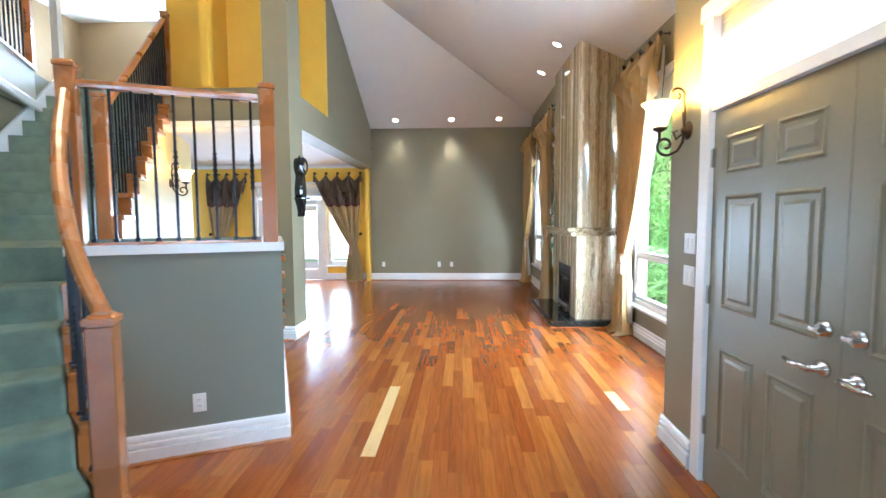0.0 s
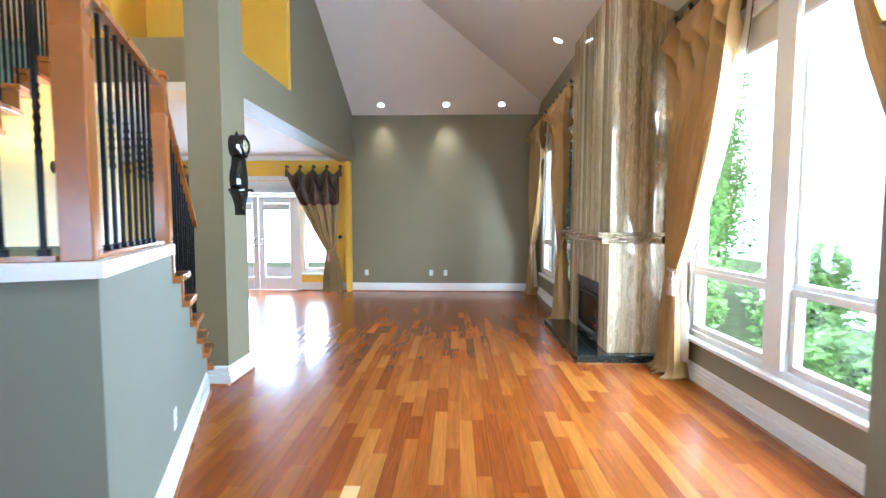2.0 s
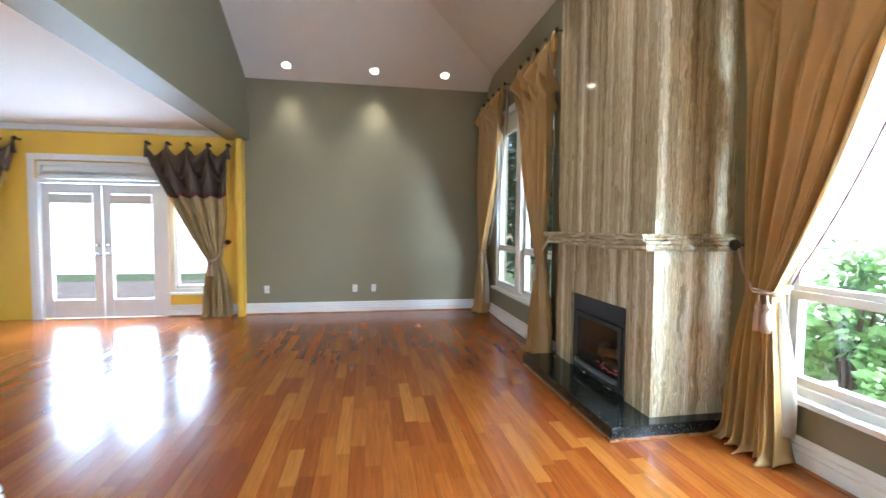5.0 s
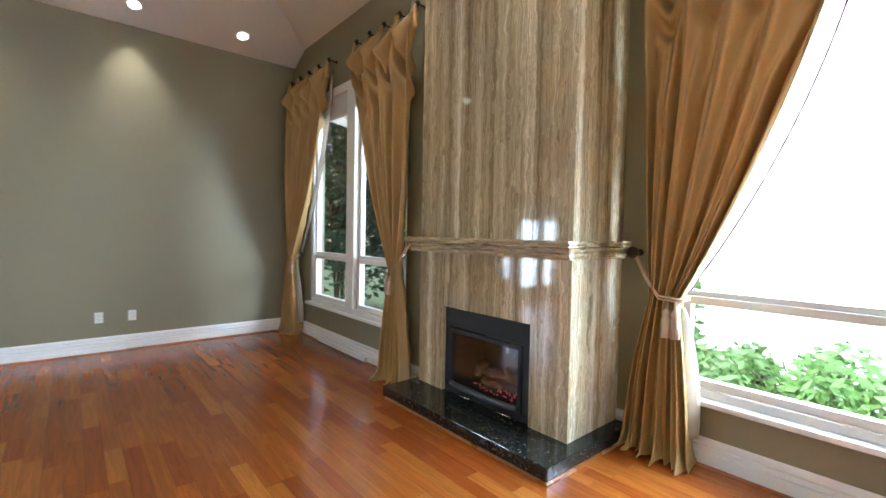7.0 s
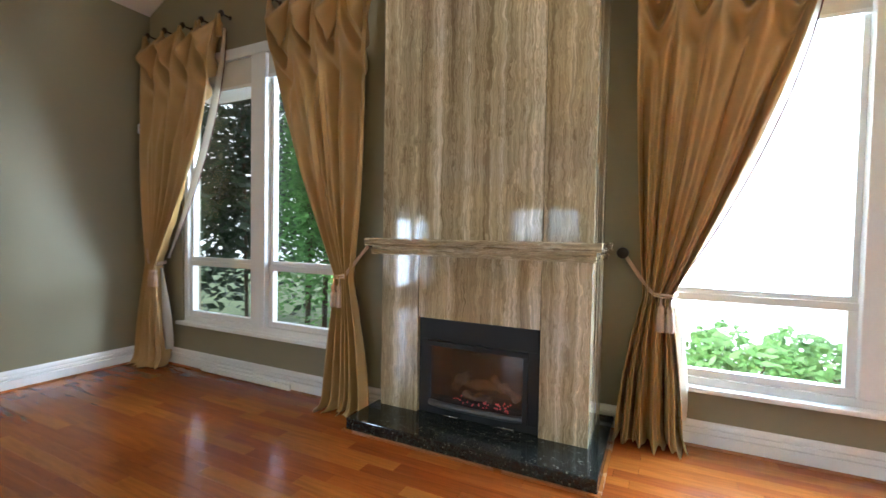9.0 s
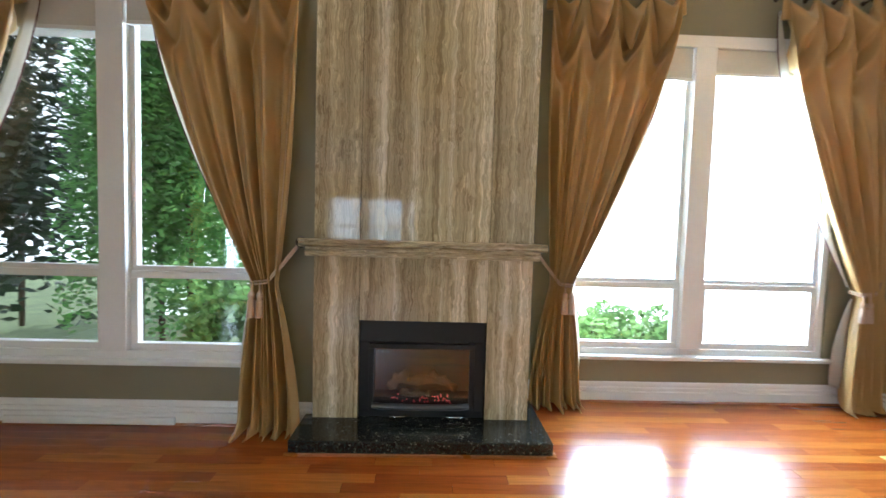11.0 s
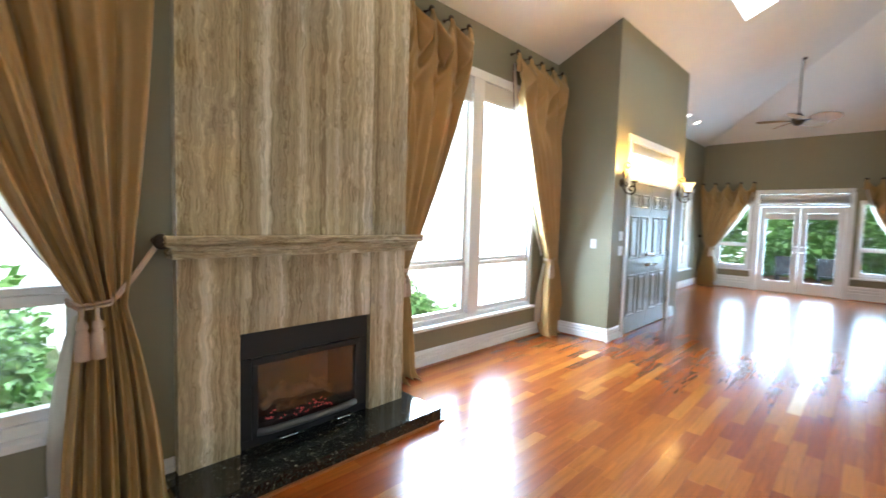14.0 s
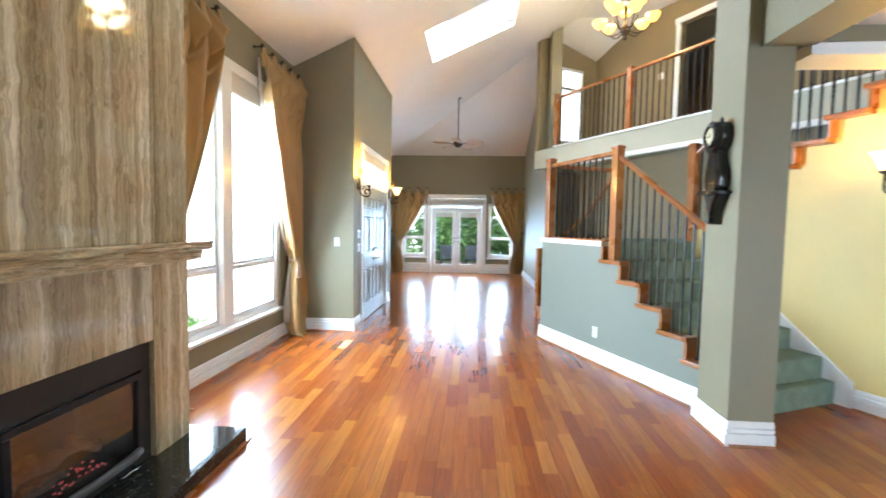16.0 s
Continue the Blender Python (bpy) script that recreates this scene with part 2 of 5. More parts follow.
def see_through(m, col, share):
    """Thin cloth that lets part of the light through."""
    nt = m.node_tree
    thin, mix = nt.nodes.new("ShaderNodeBsdfTranslucent"), nt.nodes.new("ShaderNodeMixShader")
    thin.inputs["Color"].default_value = (*col, 1)
    mix.inputs[0].default_value = share
    nt.links.new(nt.nodes["Principled BSDF"].outputs[0], mix.inputs[1])
    nt.links.new(thin.outputs[0], mix.inputs[2])
    nt.links.new(mix.outputs[0], nt.nodes["Material Output"].inputs["Surface"])
    return m


GOLD = see_through(material("gold_satin_curtain", (0.46, 0.292, 0.108), 0.42, grain=240, vary=0.12, bump=0.12), (0.60, 0.34, 0.13), 0.10)
BROWN = material("brown_satin_valance", (0.085, 0.055, 0.035), 0.5, grain=240, vary=0.12, bump=0.12)
GLASS = glass("window_glass")
GREEN = material("garden_leaf", (0.17, 0.32, 0.085), 0.5, grain=12, vary=0.4, random_vary=0.3)
GROUND = material("garden_lawn", (0.10, 0.14, 0.05), 0.9, grain=30, vary=0.4, bump=0.4)
PLATE = material("white_plastic", (0.75, 0.75, 0.72), 0.35, grain=60, vary=0.02)
PALE_SAGE = material("pale_sage_paint", (0.42, 0.42, 0.33), 0.5, grain=150, vary=0.04, bump=0.05)
OLIVE = material("olive_brown_paint", (0.21, 0.165, 0.085), 0.6, grain=150, vary=0.05, bump=0.05)
# emission for added sheets that stand in for bright daylight outdoors
DAYLIGHT_GLOW = glowing("daylight_glow_sheet", (1.0, 1.0, 1.0), 2.2)
AMBER = glowing("lit_amber_glass", (1.0, 0.60, 0.09), 2.6)
PALM = material("woven_palm", (0.36, 0.24, 0.12), 0.7, grain=60, vary=0.3, bump=0.3)
LACQUER = material("black_lacquer", (0.010, 0.009, 0.009), 0.16, grain=60, vary=0.2, bump=0.05)
CREAM = material("cream_dial", (0.52, 0.45, 0.26), 0.5, grain=60, vary=0.08)
BARK = material("brown_bark", (0.09, 0.06, 0.04), 0.9, grain=40, vary=0.4, bump=0.5)
CEDAR = material("cedar_leaf", (0.14, 0.33, 0.07), 0.6, grain=5, vary=0.5)
# leaf colour darkened to hold the shade that the far trees stand in
SHADE_TONED_LEAF = material("leaf_with_shade_in_colour", (0.02, 0.045, 0.012), 0.6, grain=5, vary=0.5)
SOOT = material("sooty_fire_brick", (0.060, 0.058, 0.056), 0.85, grain=60, vary=0.4, bump=0.4)
LOG = material("charred_log", (0.16, 0.12, 0.095), 0.9, grain=60, vary=0.6, bump=0.6)
STEELGREY = material("grey_metal", (0.10, 0.10, 0.10), 0.4, metal=0.5)
EMBER = glowing("ember_glow", (0.9, 0.12, 0.12), 0.28)
SPOT = glowing("downlight_glow", (1.0, 0.86, 0.62), 12.0)


# ---- building helpers ----
def box(bm, x0, x1, y0, y1, z0, z1, m=None):
    """A box from corner to corner, moved by m."""
    vs = [bm.verts.new((x, y, z)) for z in (z0, z1) for y in (y0, y1) for x in (x0, x1)]
    for f in ((0, 2, 3, 1), (4, 5, 7, 6), (0, 1, 5, 4), (2, 6, 7, 3), (0, 4, 6, 2), (1, 3, 7, 5)):
        bm.faces.new([vs[i] for i in f])
    if m is not None:
        bmesh.ops.transform(bm, matrix=m, verts=vs)
    return vs


def prism(bm, pts, z0, z1, m=None):
    """An upright prism over a plan outline given counter-clockwise."""
    lo = [bm.verts.new((*p, z0)) for p in pts]
    hi = [bm.verts.new((*p, z1)) for p in pts]
    n = len(pts)
    bm.faces.new(lo[::-1])
    bm.faces.new(hi)
    for i in range(n):
        bm.faces.new((lo[i], lo[(i + 1) % n], hi[(i + 1) % n], hi[i]))
    if m is not None:
        bmesh.ops.transform(bm, matrix=m, verts=lo + hi)
    return lo + hi


def sweep(bm, path, radius, sides=8, squash=1.0, cap=True):
    """A tube along a path; radius is a number or one for each point."""
    path = [Vector(p) for p in path]
    rings = []
    side = None
    for i, p in enumerate(path):
        d = (path[min(i + 1, len(path) - 1)] - path[max(i - 1, 0)]).normalized()
        if side is None:
            side = d.cross(Vector((0, 0, 1)) if abs(d.z) < 0.9 else Vector((1, 0, 0))).normalized()
        else:
            side = (side - d * side.dot(d)).normalized()
        up = side.cross(d)
        r = radius[i] if isinstance(radius, (list, tuple)) else radius
        rings.append([bm.verts.new(p + side * (r * math.cos(2 * math.pi * k / sides)) + up * (r * squash * math.sin(2 * math.pi * k / sides))) for k in range(sides)])
    for a, b in zip(rings, rings[1:]):
        for k in range(sides):
            bm.faces.new((a[k], a[(k + 1) % sides], b[(k + 1) % sides], b[k]))
    if cap:
        bm.faces.new(rings[0][::-1])
        bm.faces.new(rings[-1])
    return rings


def lathe(bm, profile, sides=16, m=None, cap=True):
    """A turned shape about z from (radius, height) pairs."""
    rings = [[bm.verts.new((r * math.cos(2 * math.pi * k / sides), r * math.sin(2 * math.pi * k / sides), z)) for k in range(sides)] for r, z in profile]
    for a, b in zip(rings, rings[1:]):
        for k in range(sides):
            bm.faces.new((a[k], a[(k + 1) % sides], b[(k + 1) % sides], b[k]))
    if cap:
        bm.faces.new(rings[0][::-1])
        bm.faces.new(rings[-1])
    if m is not None:
        bmesh.ops.transform(bm, matrix=m, verts=[v for r in rings for v in r])


def finish(bm, name, mat, bevel=0.0, smooth=False):
    bmesh.ops.recalc_face_normals(bm, faces=bm.faces)
    me = bpy.data.meshes.new(name)
    bm.to_mesh(me)
    bm.free()
    me.materials.append(mat)
    if smooth:
        for p in me.polygons:
            p.use_smooth = True
    ob = new(name, me)
    if bevel:
        mod = ob.modifiers.new("bevel", "BEVEL")
        mod.width, mod.segments, mod.limit_method = bevel, 2, "ANGLE"
    return ob


def part(name, bm, mat, parent=None, label="", bevel=0.0, smooth=False, m=None):
    """One mesh object under a thing or under a part; m is its place in the parent's frame."""
    ob = finish(bm, name, mat, bevel, smooth)
    if parent is not None:
        ob.parent = parent
    if m is not None:
        ob.matrix_basis = m
    if label:
        tagged(ob, label)
    return ob


def thing(name, label, category, group="", kind="", m=None):
    ob = new(name)
    ob.empty_display_size = 0.1
    if m is not None:
        ob.matrix_world = m
    return tagged(ob, label, category, group, kind)


def boxes(name, mat, dims, parent=None, label="", bevel=0.0, m=None):
    bm = bmesh.new()
    for d in dims:
        box(bm, *d)
    return part(name, bm, mat, parent, label, bevel, m=m)


def holed(u0, u1, z0, z1, holes):
    """Cells (u0, u1, z0, z1) that fill a rectangle round holes (ua, ub, za, zb)."""
    us = sorted({u0, u1, *[h[0] for h in holes], *[h[1] for h in holes]})
    out = []
    for a, b in zip(us, us[1:]):
        cuts = sorted((h[2], h[3]) for h in holes if h[0] < (a + b) / 2 < h[1])
        z = z0
        for c, d in cuts:
            if c > z:
                out.append((a, b, z, c))
            z = d
        if z < z1:
            out.append((a, b, z, z1))
    return out


def wall_along_y(name, mat, x0, x1, y0, y1, z0, z1, holes=(), label="", category="wall"):
    return tagged(boxes(name, mat, [(x0, x1, a, b, c, d) for a, b, c, d in holed(y0, y1, z0, z1, holes)]), label, category, kind="structure")


def wall_along_x(name, mat, y0, y1, x0, x1, z0, z1, holes=(), label="", category="wall"):
    return tagged(boxes(name, mat, [(a, b, y0, y1, c, d) for a, b, c, d in holed(x0, x1, z0, z1, holes)]), label, category, kind="structure")


# ---- setting ----
NORTH, SOUTH = 11.15, -4.0
EN, ES, ED, EP = 2.03, 2.57, 1.74, 2.67   # east wall: north bay, south bay, entry, dining end
WB = -1.73                                # plane of the beam beside the living room
TOP = 6.2
LAND, UPPER = 1.33, 3.04
STAIR = Matrix.Translation((-0.79, 3.42, 0)) @ Matrix.Rotation(radians(23.5), 4, "Z")   # x = v (east), y = u (up the stair's line)

bm = bmesh.new()
box(bm, -8.2, 2.9, -11, 16, -0.30, -0.032)
floor = tagged(part("floor", bm, material("subfloor", (0.10, 0.035, 0.012), 0.5)), "dark joints under the cherry floor boards", "floor", kind="structure")

wall_along_x("wall_north", SAGE, NORTH, NORTH + 0.2, -1.80, EN + 0.2, -0.03, TOP, label="sage green painted end wall of the living room")
WIN_N = (8.43, 10.61, 0.46, 3.08)
WIN_S = (3.90, 6.26, 0.40, 3.08)
wall_along_y("wall_east_1", SAGE, EN, EN + 0.2, 8.02, NORTH, -0.03, TOP, [WIN_N], "sage green window wall beside the fireplace")
wall_along_y("wall_east_2", SAGE, ES, ES + 0.2, 3.27, 8.02, -0.03, TOP, [WIN_S], "sage green window wall of the living room")
tagged(boxes("wall_return_fireplace", SAGE, [(EN + 0.2, ES, 7.82, 8.02, -0.03, TOP)]), "sage green return wall behind the fireplace", "wall", kind="structure")
wall_along_x("wall_entry_return", SAGE, 3.27, 3.47, ED, ES, -0.03, TOP, label="sage green return wall beside the entrance")
ENTRY = (1.32, 3.02, -0.03, 2.54)
wall_along_y("wall_entry", SAGE, ED, ED + 0.2, 1.02, 3.27, -0.03, TOP, [ENTRY], "sage green entrance wall with double door")
wall_along_x("wall_entry_south", SAGE, 0.82, 1.02, ED, EP + 0.2, -0.03, TOP, label="sage green return wall of the entrance")
WIN_D = (-3.3, -1.6, 0.45, 2.4)
wall_along_y("wall_east_3", SAGE, EP, EP + 0.2, SOUTH, 0.82, -0.03, TOP, [WIN_D], "sage green wall of the dining end")
wall_along_x("wall_south", SAGE, SOUTH - 0.2, SOUTH, -3.0, EP + 0.2, -0.03, TOP, [(-1.08, -0.30, 0.48, 2.12), (-0.14, 1.44, -0.03, 2.28), (1.56, 2.30, 0.48, 2.12)], "sage green end wall with garden doors")
wall_along_y("wall_west_dining", SAGE, -1.55, -1.35, SOUTH, 0.3, -0.03, TOP, label="pale sage wall beside the dining end")

# ceiling: hipped vault over the long room and a flat part over the stairs
E0, N0, S0, SL = 3.55, 3.63, 3.54, 0.45
RX = -1.80


def ceil_z(x, y):
    return min(E0 + SL * (ES - x), N0 + 0.5 * (NORTH - y), S0 + SL * (y - SOUTH))


bm = bmesh.new()
xn = 3.4
zr = E0 + SL * (ES - RX)
yn = NORTH - (zr - N0) / 0.5
ys = SOUTH + (zr - S0) / SL
ze = E0 + SL * (ES - xn)
yne, yse = NORTH - (ze - N0) / 0.5, SOUTH + (ze - S0) / SL
sk = (-0.50, 0.90, 1.46, 2.72)


def ez(x):
    return E0 + SL * (ES - x)


def quad(bm, *pts):
    bm.faces.new([bm.verts.new(p) for p in pts])


def east_poly(x0, x1, y0, y1):
    quad(bm, (x0, y0, ez(x0)), (x1, y0, ez(x1)), (x1, y1, ez(x1)), (x0, y1, ez(x0)))


for a, b in ((RX, sk[0]), (sk[0], sk[1]), (sk[1], xn)):
    lo = [SOUTH + (ez(q) - S0) / SL for q in (a, b)]
    hi = [NORTH - (ez(q) - N0) / 0.5 for q in (a, b)]
    if a == sk[0]:
        quad(bm, (a, lo[0], ez(a)), (b, lo[1], ez(b)), (b, sk[2], ez(b)), (a, sk[2], ez(a)))
        quad(bm, (a, sk[3], ez(a)), (b, sk[3], ez(b)), (b, hi[1], ez(b)), (a, hi[0], ez(a)))
    else:
        quad(bm, (a, lo[0], ez(a)), (b, lo[1], ez(b)), (b, hi[1], ez(b)), (a, hi[0], ez(a)))
for a, b in ((RX, sk[0]), (sk[0], sk[1]), (sk[1], xn)):
    lo = [SOUTH + (ez(q) - S0) / SL for q in (a, b)]
    hi = [NORTH - (ez(q) - N0) / 0.5 for q in (a, b)]
    quad(bm, (a, hi[0], ez(a)), (b, hi[1], ez(b)), (b, NORTH + 0.4, N0 - 0.2), (a, NORTH + 0.4, N0 - 0.2))
    quad(bm, (a, lo[0], ez(a)), (b, lo[1], ez(b)), (b, SOUTH - 0.4, S0 - 0.18), (a, SOUTH - 0.4, S0 - 0.18))
quad(bm, (RX, yn, zr), (RX, NORTH + 0.4, N0 - 0.2), (RX - 0.4, NORTH + 0.4, N0 - 0.2), (RX - 0.4, yn, zr))
quad(bm, (RX, ys, zr), (RX, SOUTH - 0.4, S0 - 0.18), (RX - 3, SOUTH - 0.4, S0 - 0.18), (RX - 3, ys, zr))
# light shaft of the skylight
for (xa, ya), (xb, yb) in (((sk[0], sk[2]), (sk[1], sk[2])), ((sk[1], sk[2]), (sk[1], sk[3])), ((sk[1], sk[3]), (sk[0], sk[3])), ((sk[0], sk[3]), (sk[0], sk[2]))):
    quad(bm, (xa, ya, ez(xa)), (xb, yb, ez(xb)), (xb, yb, ez(xb) + 0.35), (xa, ya, ez(xa) + 0.35))
quad(bm, (RX, ys, zr), (RX, yn, zr), (-9, yn + 2, zr), (-9, ys, zr))
bmesh.ops.remove_doubles(bm, verts=bm.verts, dist=0.002)
ceiling = tagged(part("ceiling", bm, CEIL), "white painted hipped vault ceiling", "ceiling", kind="structure")

# column, beams, gable wall beside the living room
boxes("column", SAGE, [(-1.95, -1.645, 5.81, 6.22, -0.03, TOP)])
tagged(bpy.data.objects["column"], "sage green square column", "column", kind="structure")
tagged(boxes("beam_north", SAGE, [(-2.05, WB, 6.22, NORTH, 2.68, 3.11)]), "sage green beam beside the living room", "beam", kind="structure")
tagged(boxes("wall_gable", SAGE, [(-2.15, WB - 0.04, 7.79, NORTH, 3.11, TOP)]), "sage green gable wall above the beam", "wall", kind="structure")
tagged(boxes("wall_niche", YELLOW, [(-2.75, -2.65, 5.9, 7.79, 3.11, TOP), (-2.65, WB - 0.043, 7.69, 7.788, 3.11, TOP)]), "yellow wall behind the ledge", "wall", kind="structure")
tagged(boxes("beam_west", SAGE, [(-8.0, -2.02, 5.98, 6.25, 2.70, 3.10)]), "sage green beam under the upper floor", "beam", kind="structure")
tagged(boxes("upper_wall", YELLOW, [(-3.45, -2.02, 6.35, 6.5, UPPER, TOP)]), "yellow wall of the upper hall", "wall", kind="structure")
tagged(boxes("upper_floor", CEIL, [(-8.0, -2.05, 6.25, NORTH, 2.80, UPPER)]), "white ceiling of the family room", "ceiling", kind="structure")

# family room
FD = (-4.62, -2.97, -0.03, 2.30)
wall_along_x("wall_family_north", YELLOW, NORTH, NORTH + 0.2, -8.0, -1.80, -0.03, 3.2, [FD, (-2.88, -2.20, 0.36, 2.05)], "yellow painted wall of the family room")
wall_along_y("wall_family_west", YELLOW, -8.2, -8.0, -4.2, NORTH, -0.03, TOP, [(6.9, 10.4, 0.85, 2.25)], "yellow painted window wall of the family room")
tagged(boxes("wall_close_south", TAN, [(-8.0, -3.0, -4.2, -4.0, -0.03, TOP)]), "plain tan closing wall", "wall", kind="structure")
tagged(boxes("wall_close_north", TAN, [(-8.2, -2.15, NORTH, NORTH + 0.2, 3.2, TOP)]), "plain tan closing wall", "wall", kind="structure")

# ---- joinery round the rooms ----
def skirting(name, a, b, side, height=0.17, m=None):
    """A stepped white skirting board along a plan line; side is +1 when the room lies to the left of a to b."""
    a, b = Vector((*a, 0)), Vector((*b, 0))
    d = (b - a).normalized()
    n = Vector((-d.y, d.x, 0)) * side
    bm = bmesh.new()
    prof = [(0.0, 0.0), (0.028, 0.0), (0.028, 0.50), (0.010, 0.53), (0.010, 0.56), (0.023, 0.60), (0.021, 0.71), (0.008, 0.74), (0.008, 0.77), (0.017, 0.80), (0.014, 0.92), (0.007, 1.0), (0.0, 1.0)]
    prof = [(o, z * height) for o, z in prof]
    rows = [[bm.verts.new(p + n * o + Vector((0, 0, z))) for o, z in prof] for p in (a, b)]
    for i in range(len(prof)):
        j = (i + 1) % len(prof)
        bm.faces.new((rows[0][i], rows[0][j], rows[1][j], rows[1][i]))
    bm.faces.new(rows[0])
    bm.faces.new(rows[1][::-1])
    ob = tagged(part(name, bm, TRIM, m=m), "white stepped skirting board", "skirting", kind="structure")
    bm = bmesh.new()
    rows = [[bm.verts.new(p + n * o + Vector((0, 0, z))) for o, z in ((0.0285, 0.001), (0.042, 0.001), (0.041, 0.008), (0.036, 0.013), (0.0285, 0.016))] for p in (a, b)]
    for i in range(5):
        bm.faces.new((rows[0][i], rows[0][(i + 1) % 5], rows[1][(i + 1) % 5], rows[1][i]))
    bm.faces.new(rows[0])
    bm.faces.new(rows[1][::-1])
    part("shoe_strip", bm, WOOD, ob, "thin stained wooden strip along the floor")
    return ob


skirting("baseboard_north", (EN, NORTH), (-1.80, NORTH), 1)
skirting("baseboard_east_1", (EN, 8.12), (EN, NORTH - 0.022), 1)
skirting("baseboard_east_2", (ES, 3.492), (ES, 6.60), 1)
skirting("baseboard_return", (ED, 3.47), (ES, 3.47), 1)
skirting("baseboard_entry_1", (ED, 3.12), (ED, 3.492), 1)
skirting("baseboard_entry_2", (ED, 1.02), (ED, 1.22), 1)
skirting("baseboard_dining_1", (EP, SOUTH), (EP, 0.82), 1)
skirting("baseboard_dining_2", (-1.35, 0.30), (-1.35, SOUTH), 1)
skirting("baseboard_south_1", (-1.35, SOUTH), (-0.24, SOUTH), 1, 0.30)
skirting("baseboard_south_2", (1.54, SOUTH), (EP, SOUTH), 1, 0.30)
skirting("baseboard_column_s", (-1.95, 5.81), (-1.645, 5.81), -1)
skirting("baseboard_column_e", (-1.645, 5.782), (-1.645, 6.248), -1)
skirting("baseboard_column_n", (-1.95, 6.22), (-1.645, 6.22), 1)
skirting("baseboard_family", (-1.88, NORTH), (-2.92, NORTH), 1)
skirting("baseboard_pony_s", (-1.13, 0.0), (0.022, 0.0), -1, m=STAIR)
skirting("baseboard_pony_e", (0.0, 0.0), (0.0, 2.42), -1, m=STAIR)
skirting("baseboard_stair_wall", (-1.28, 2.80), (-1.28, 4.6), -1, m=STAIR)
tagged(boxes("floor_edge_trim", WOOD, [(1.603, 1.623, 6.482, 8.20, 0.001, 0.014), (1.623, 2.56, 6.48, 6.50, 0.001, 0.014)]), "wooden edge strip round the hearth", "trim", kind="structure")
tagged(boxes("trim_beam_west", TRIM, [(-8.0, -2.03, 5.95, 6.24, 2.62, 2.698)]), "white crown strip under the upper floor beam", "trim", kind="structure")
tagged(boxes("trim_family_crown", TRIM, [(-8.0, -2.06, NORTH - 0.09, NORTH - 0.002, 2.71, 2.798)], bevel=0.02), "white crown moulding of the family room", "trim", kind="structure")
tagged(boxes("wall_family_cheek", YELLOW, [(-1.88, -1.802, 10.97, NORTH - 0.002, -0.03, 2.678)]), "yellow painted return beside the family room door", "wall", kind="structure")


# ---- windows and glazed doors: local x across, y outward, z up ----
def frame_of(bm, x0, x1, z0, z1, t, y0, y1):
    box(bm, x0, x1, y0, y1, z0, z0 + t)
    box(bm, x0, x1, y0, y1, z1 - t, z1)
    box(bm, x0, x0 + t, y0, y1, z0 + t, z1 - t)
    box(bm, x1 - t, x1, y0, y1, z0 + t, z1 - t)


def pane_of(x0, x1, z0, z1, y, parent):
    ob = boxes("pane", GLASS, [(x0, x1, y, y + 0.005, z0, z1)], parent, "clear window glass")
    ob.visible_shadow = False
    return ob


def window(name, m, width, height, lights=2, split=0.62, blind=True, post=0.18, label="white framed window with lower sash", sill=True):
    w = tagged(thing(name, label, "window", m=m), kind="structure")
    bm = bmesh.new()
    frame_of(bm, 0, width, 0, height, 0.055, 0.02, 0.14)
    part("window_frame", bm, TRIM, w, bevel=0.006)
    if sill:
        boxes("window_sill", TRIM, [(-0.05, width + 0.05, -0.045, 0.12, -0.035, 0.001)], w, bevel=0.008)
        boxes("window_header", TRIM, [(0.0, width, -0.012, 0.02, height - 0.10, height - 0.001)], w, bevel=0.006)
    cell = (width - 0.11 - post * (lights - 1)) / lights
    for i in range(lights):
        x0 = 0.055 + i * (cell + post)
        x1 = x0 + cell
        if i:
            boxes("mullion", TRIM, [(x0 - post, x0, -0.01, 0.14, 0.055, height - 0.055)], w, bevel=0.006)
        bm = bmesh.new()
        frame_of(bm, x0, x1, 0.055, split, 0.05, 0.04, 0.10)
        part("lower_sash", bm, TRIM, w, bevel=0.005)
        bm = bmesh.new()
        frame_of(bm, x0, x1, split, height - 0.055, 0.035, 0.06, 0.12)
        part("upper_sash", bm, TRIM, w, bevel=0.005)
        pane_of(x0 + 0.05, x1 - 0.05, 0.105, split - 0.05, 0.068, w)
        pane_of(x0 + 0.035, x1 - 0.035, split + 0.035, height - 0.09, 0.088, w)
        if blind:
            b = boxes("blind", BLIND, [(x0 + 0.01, x1 - 0.01, 0.02, 0.03, height - 0.34 + 0.05 * i, height - 0.09)], w, "raised pale fabric blind")
            boxes("blind_rail", TRIM, [(x0 + 0.01, x1 - 0.01, 0.012, 0.038, height - 0.365 + 0.05 * i, height - 0.34 + 0.05 * i)], b)
            boxes("blind_head", TRIM, [(x0 + 0.01, x1 - 0.01, 0.004, 0.05, height - 0.10, height - 0.06)], b)
    return w


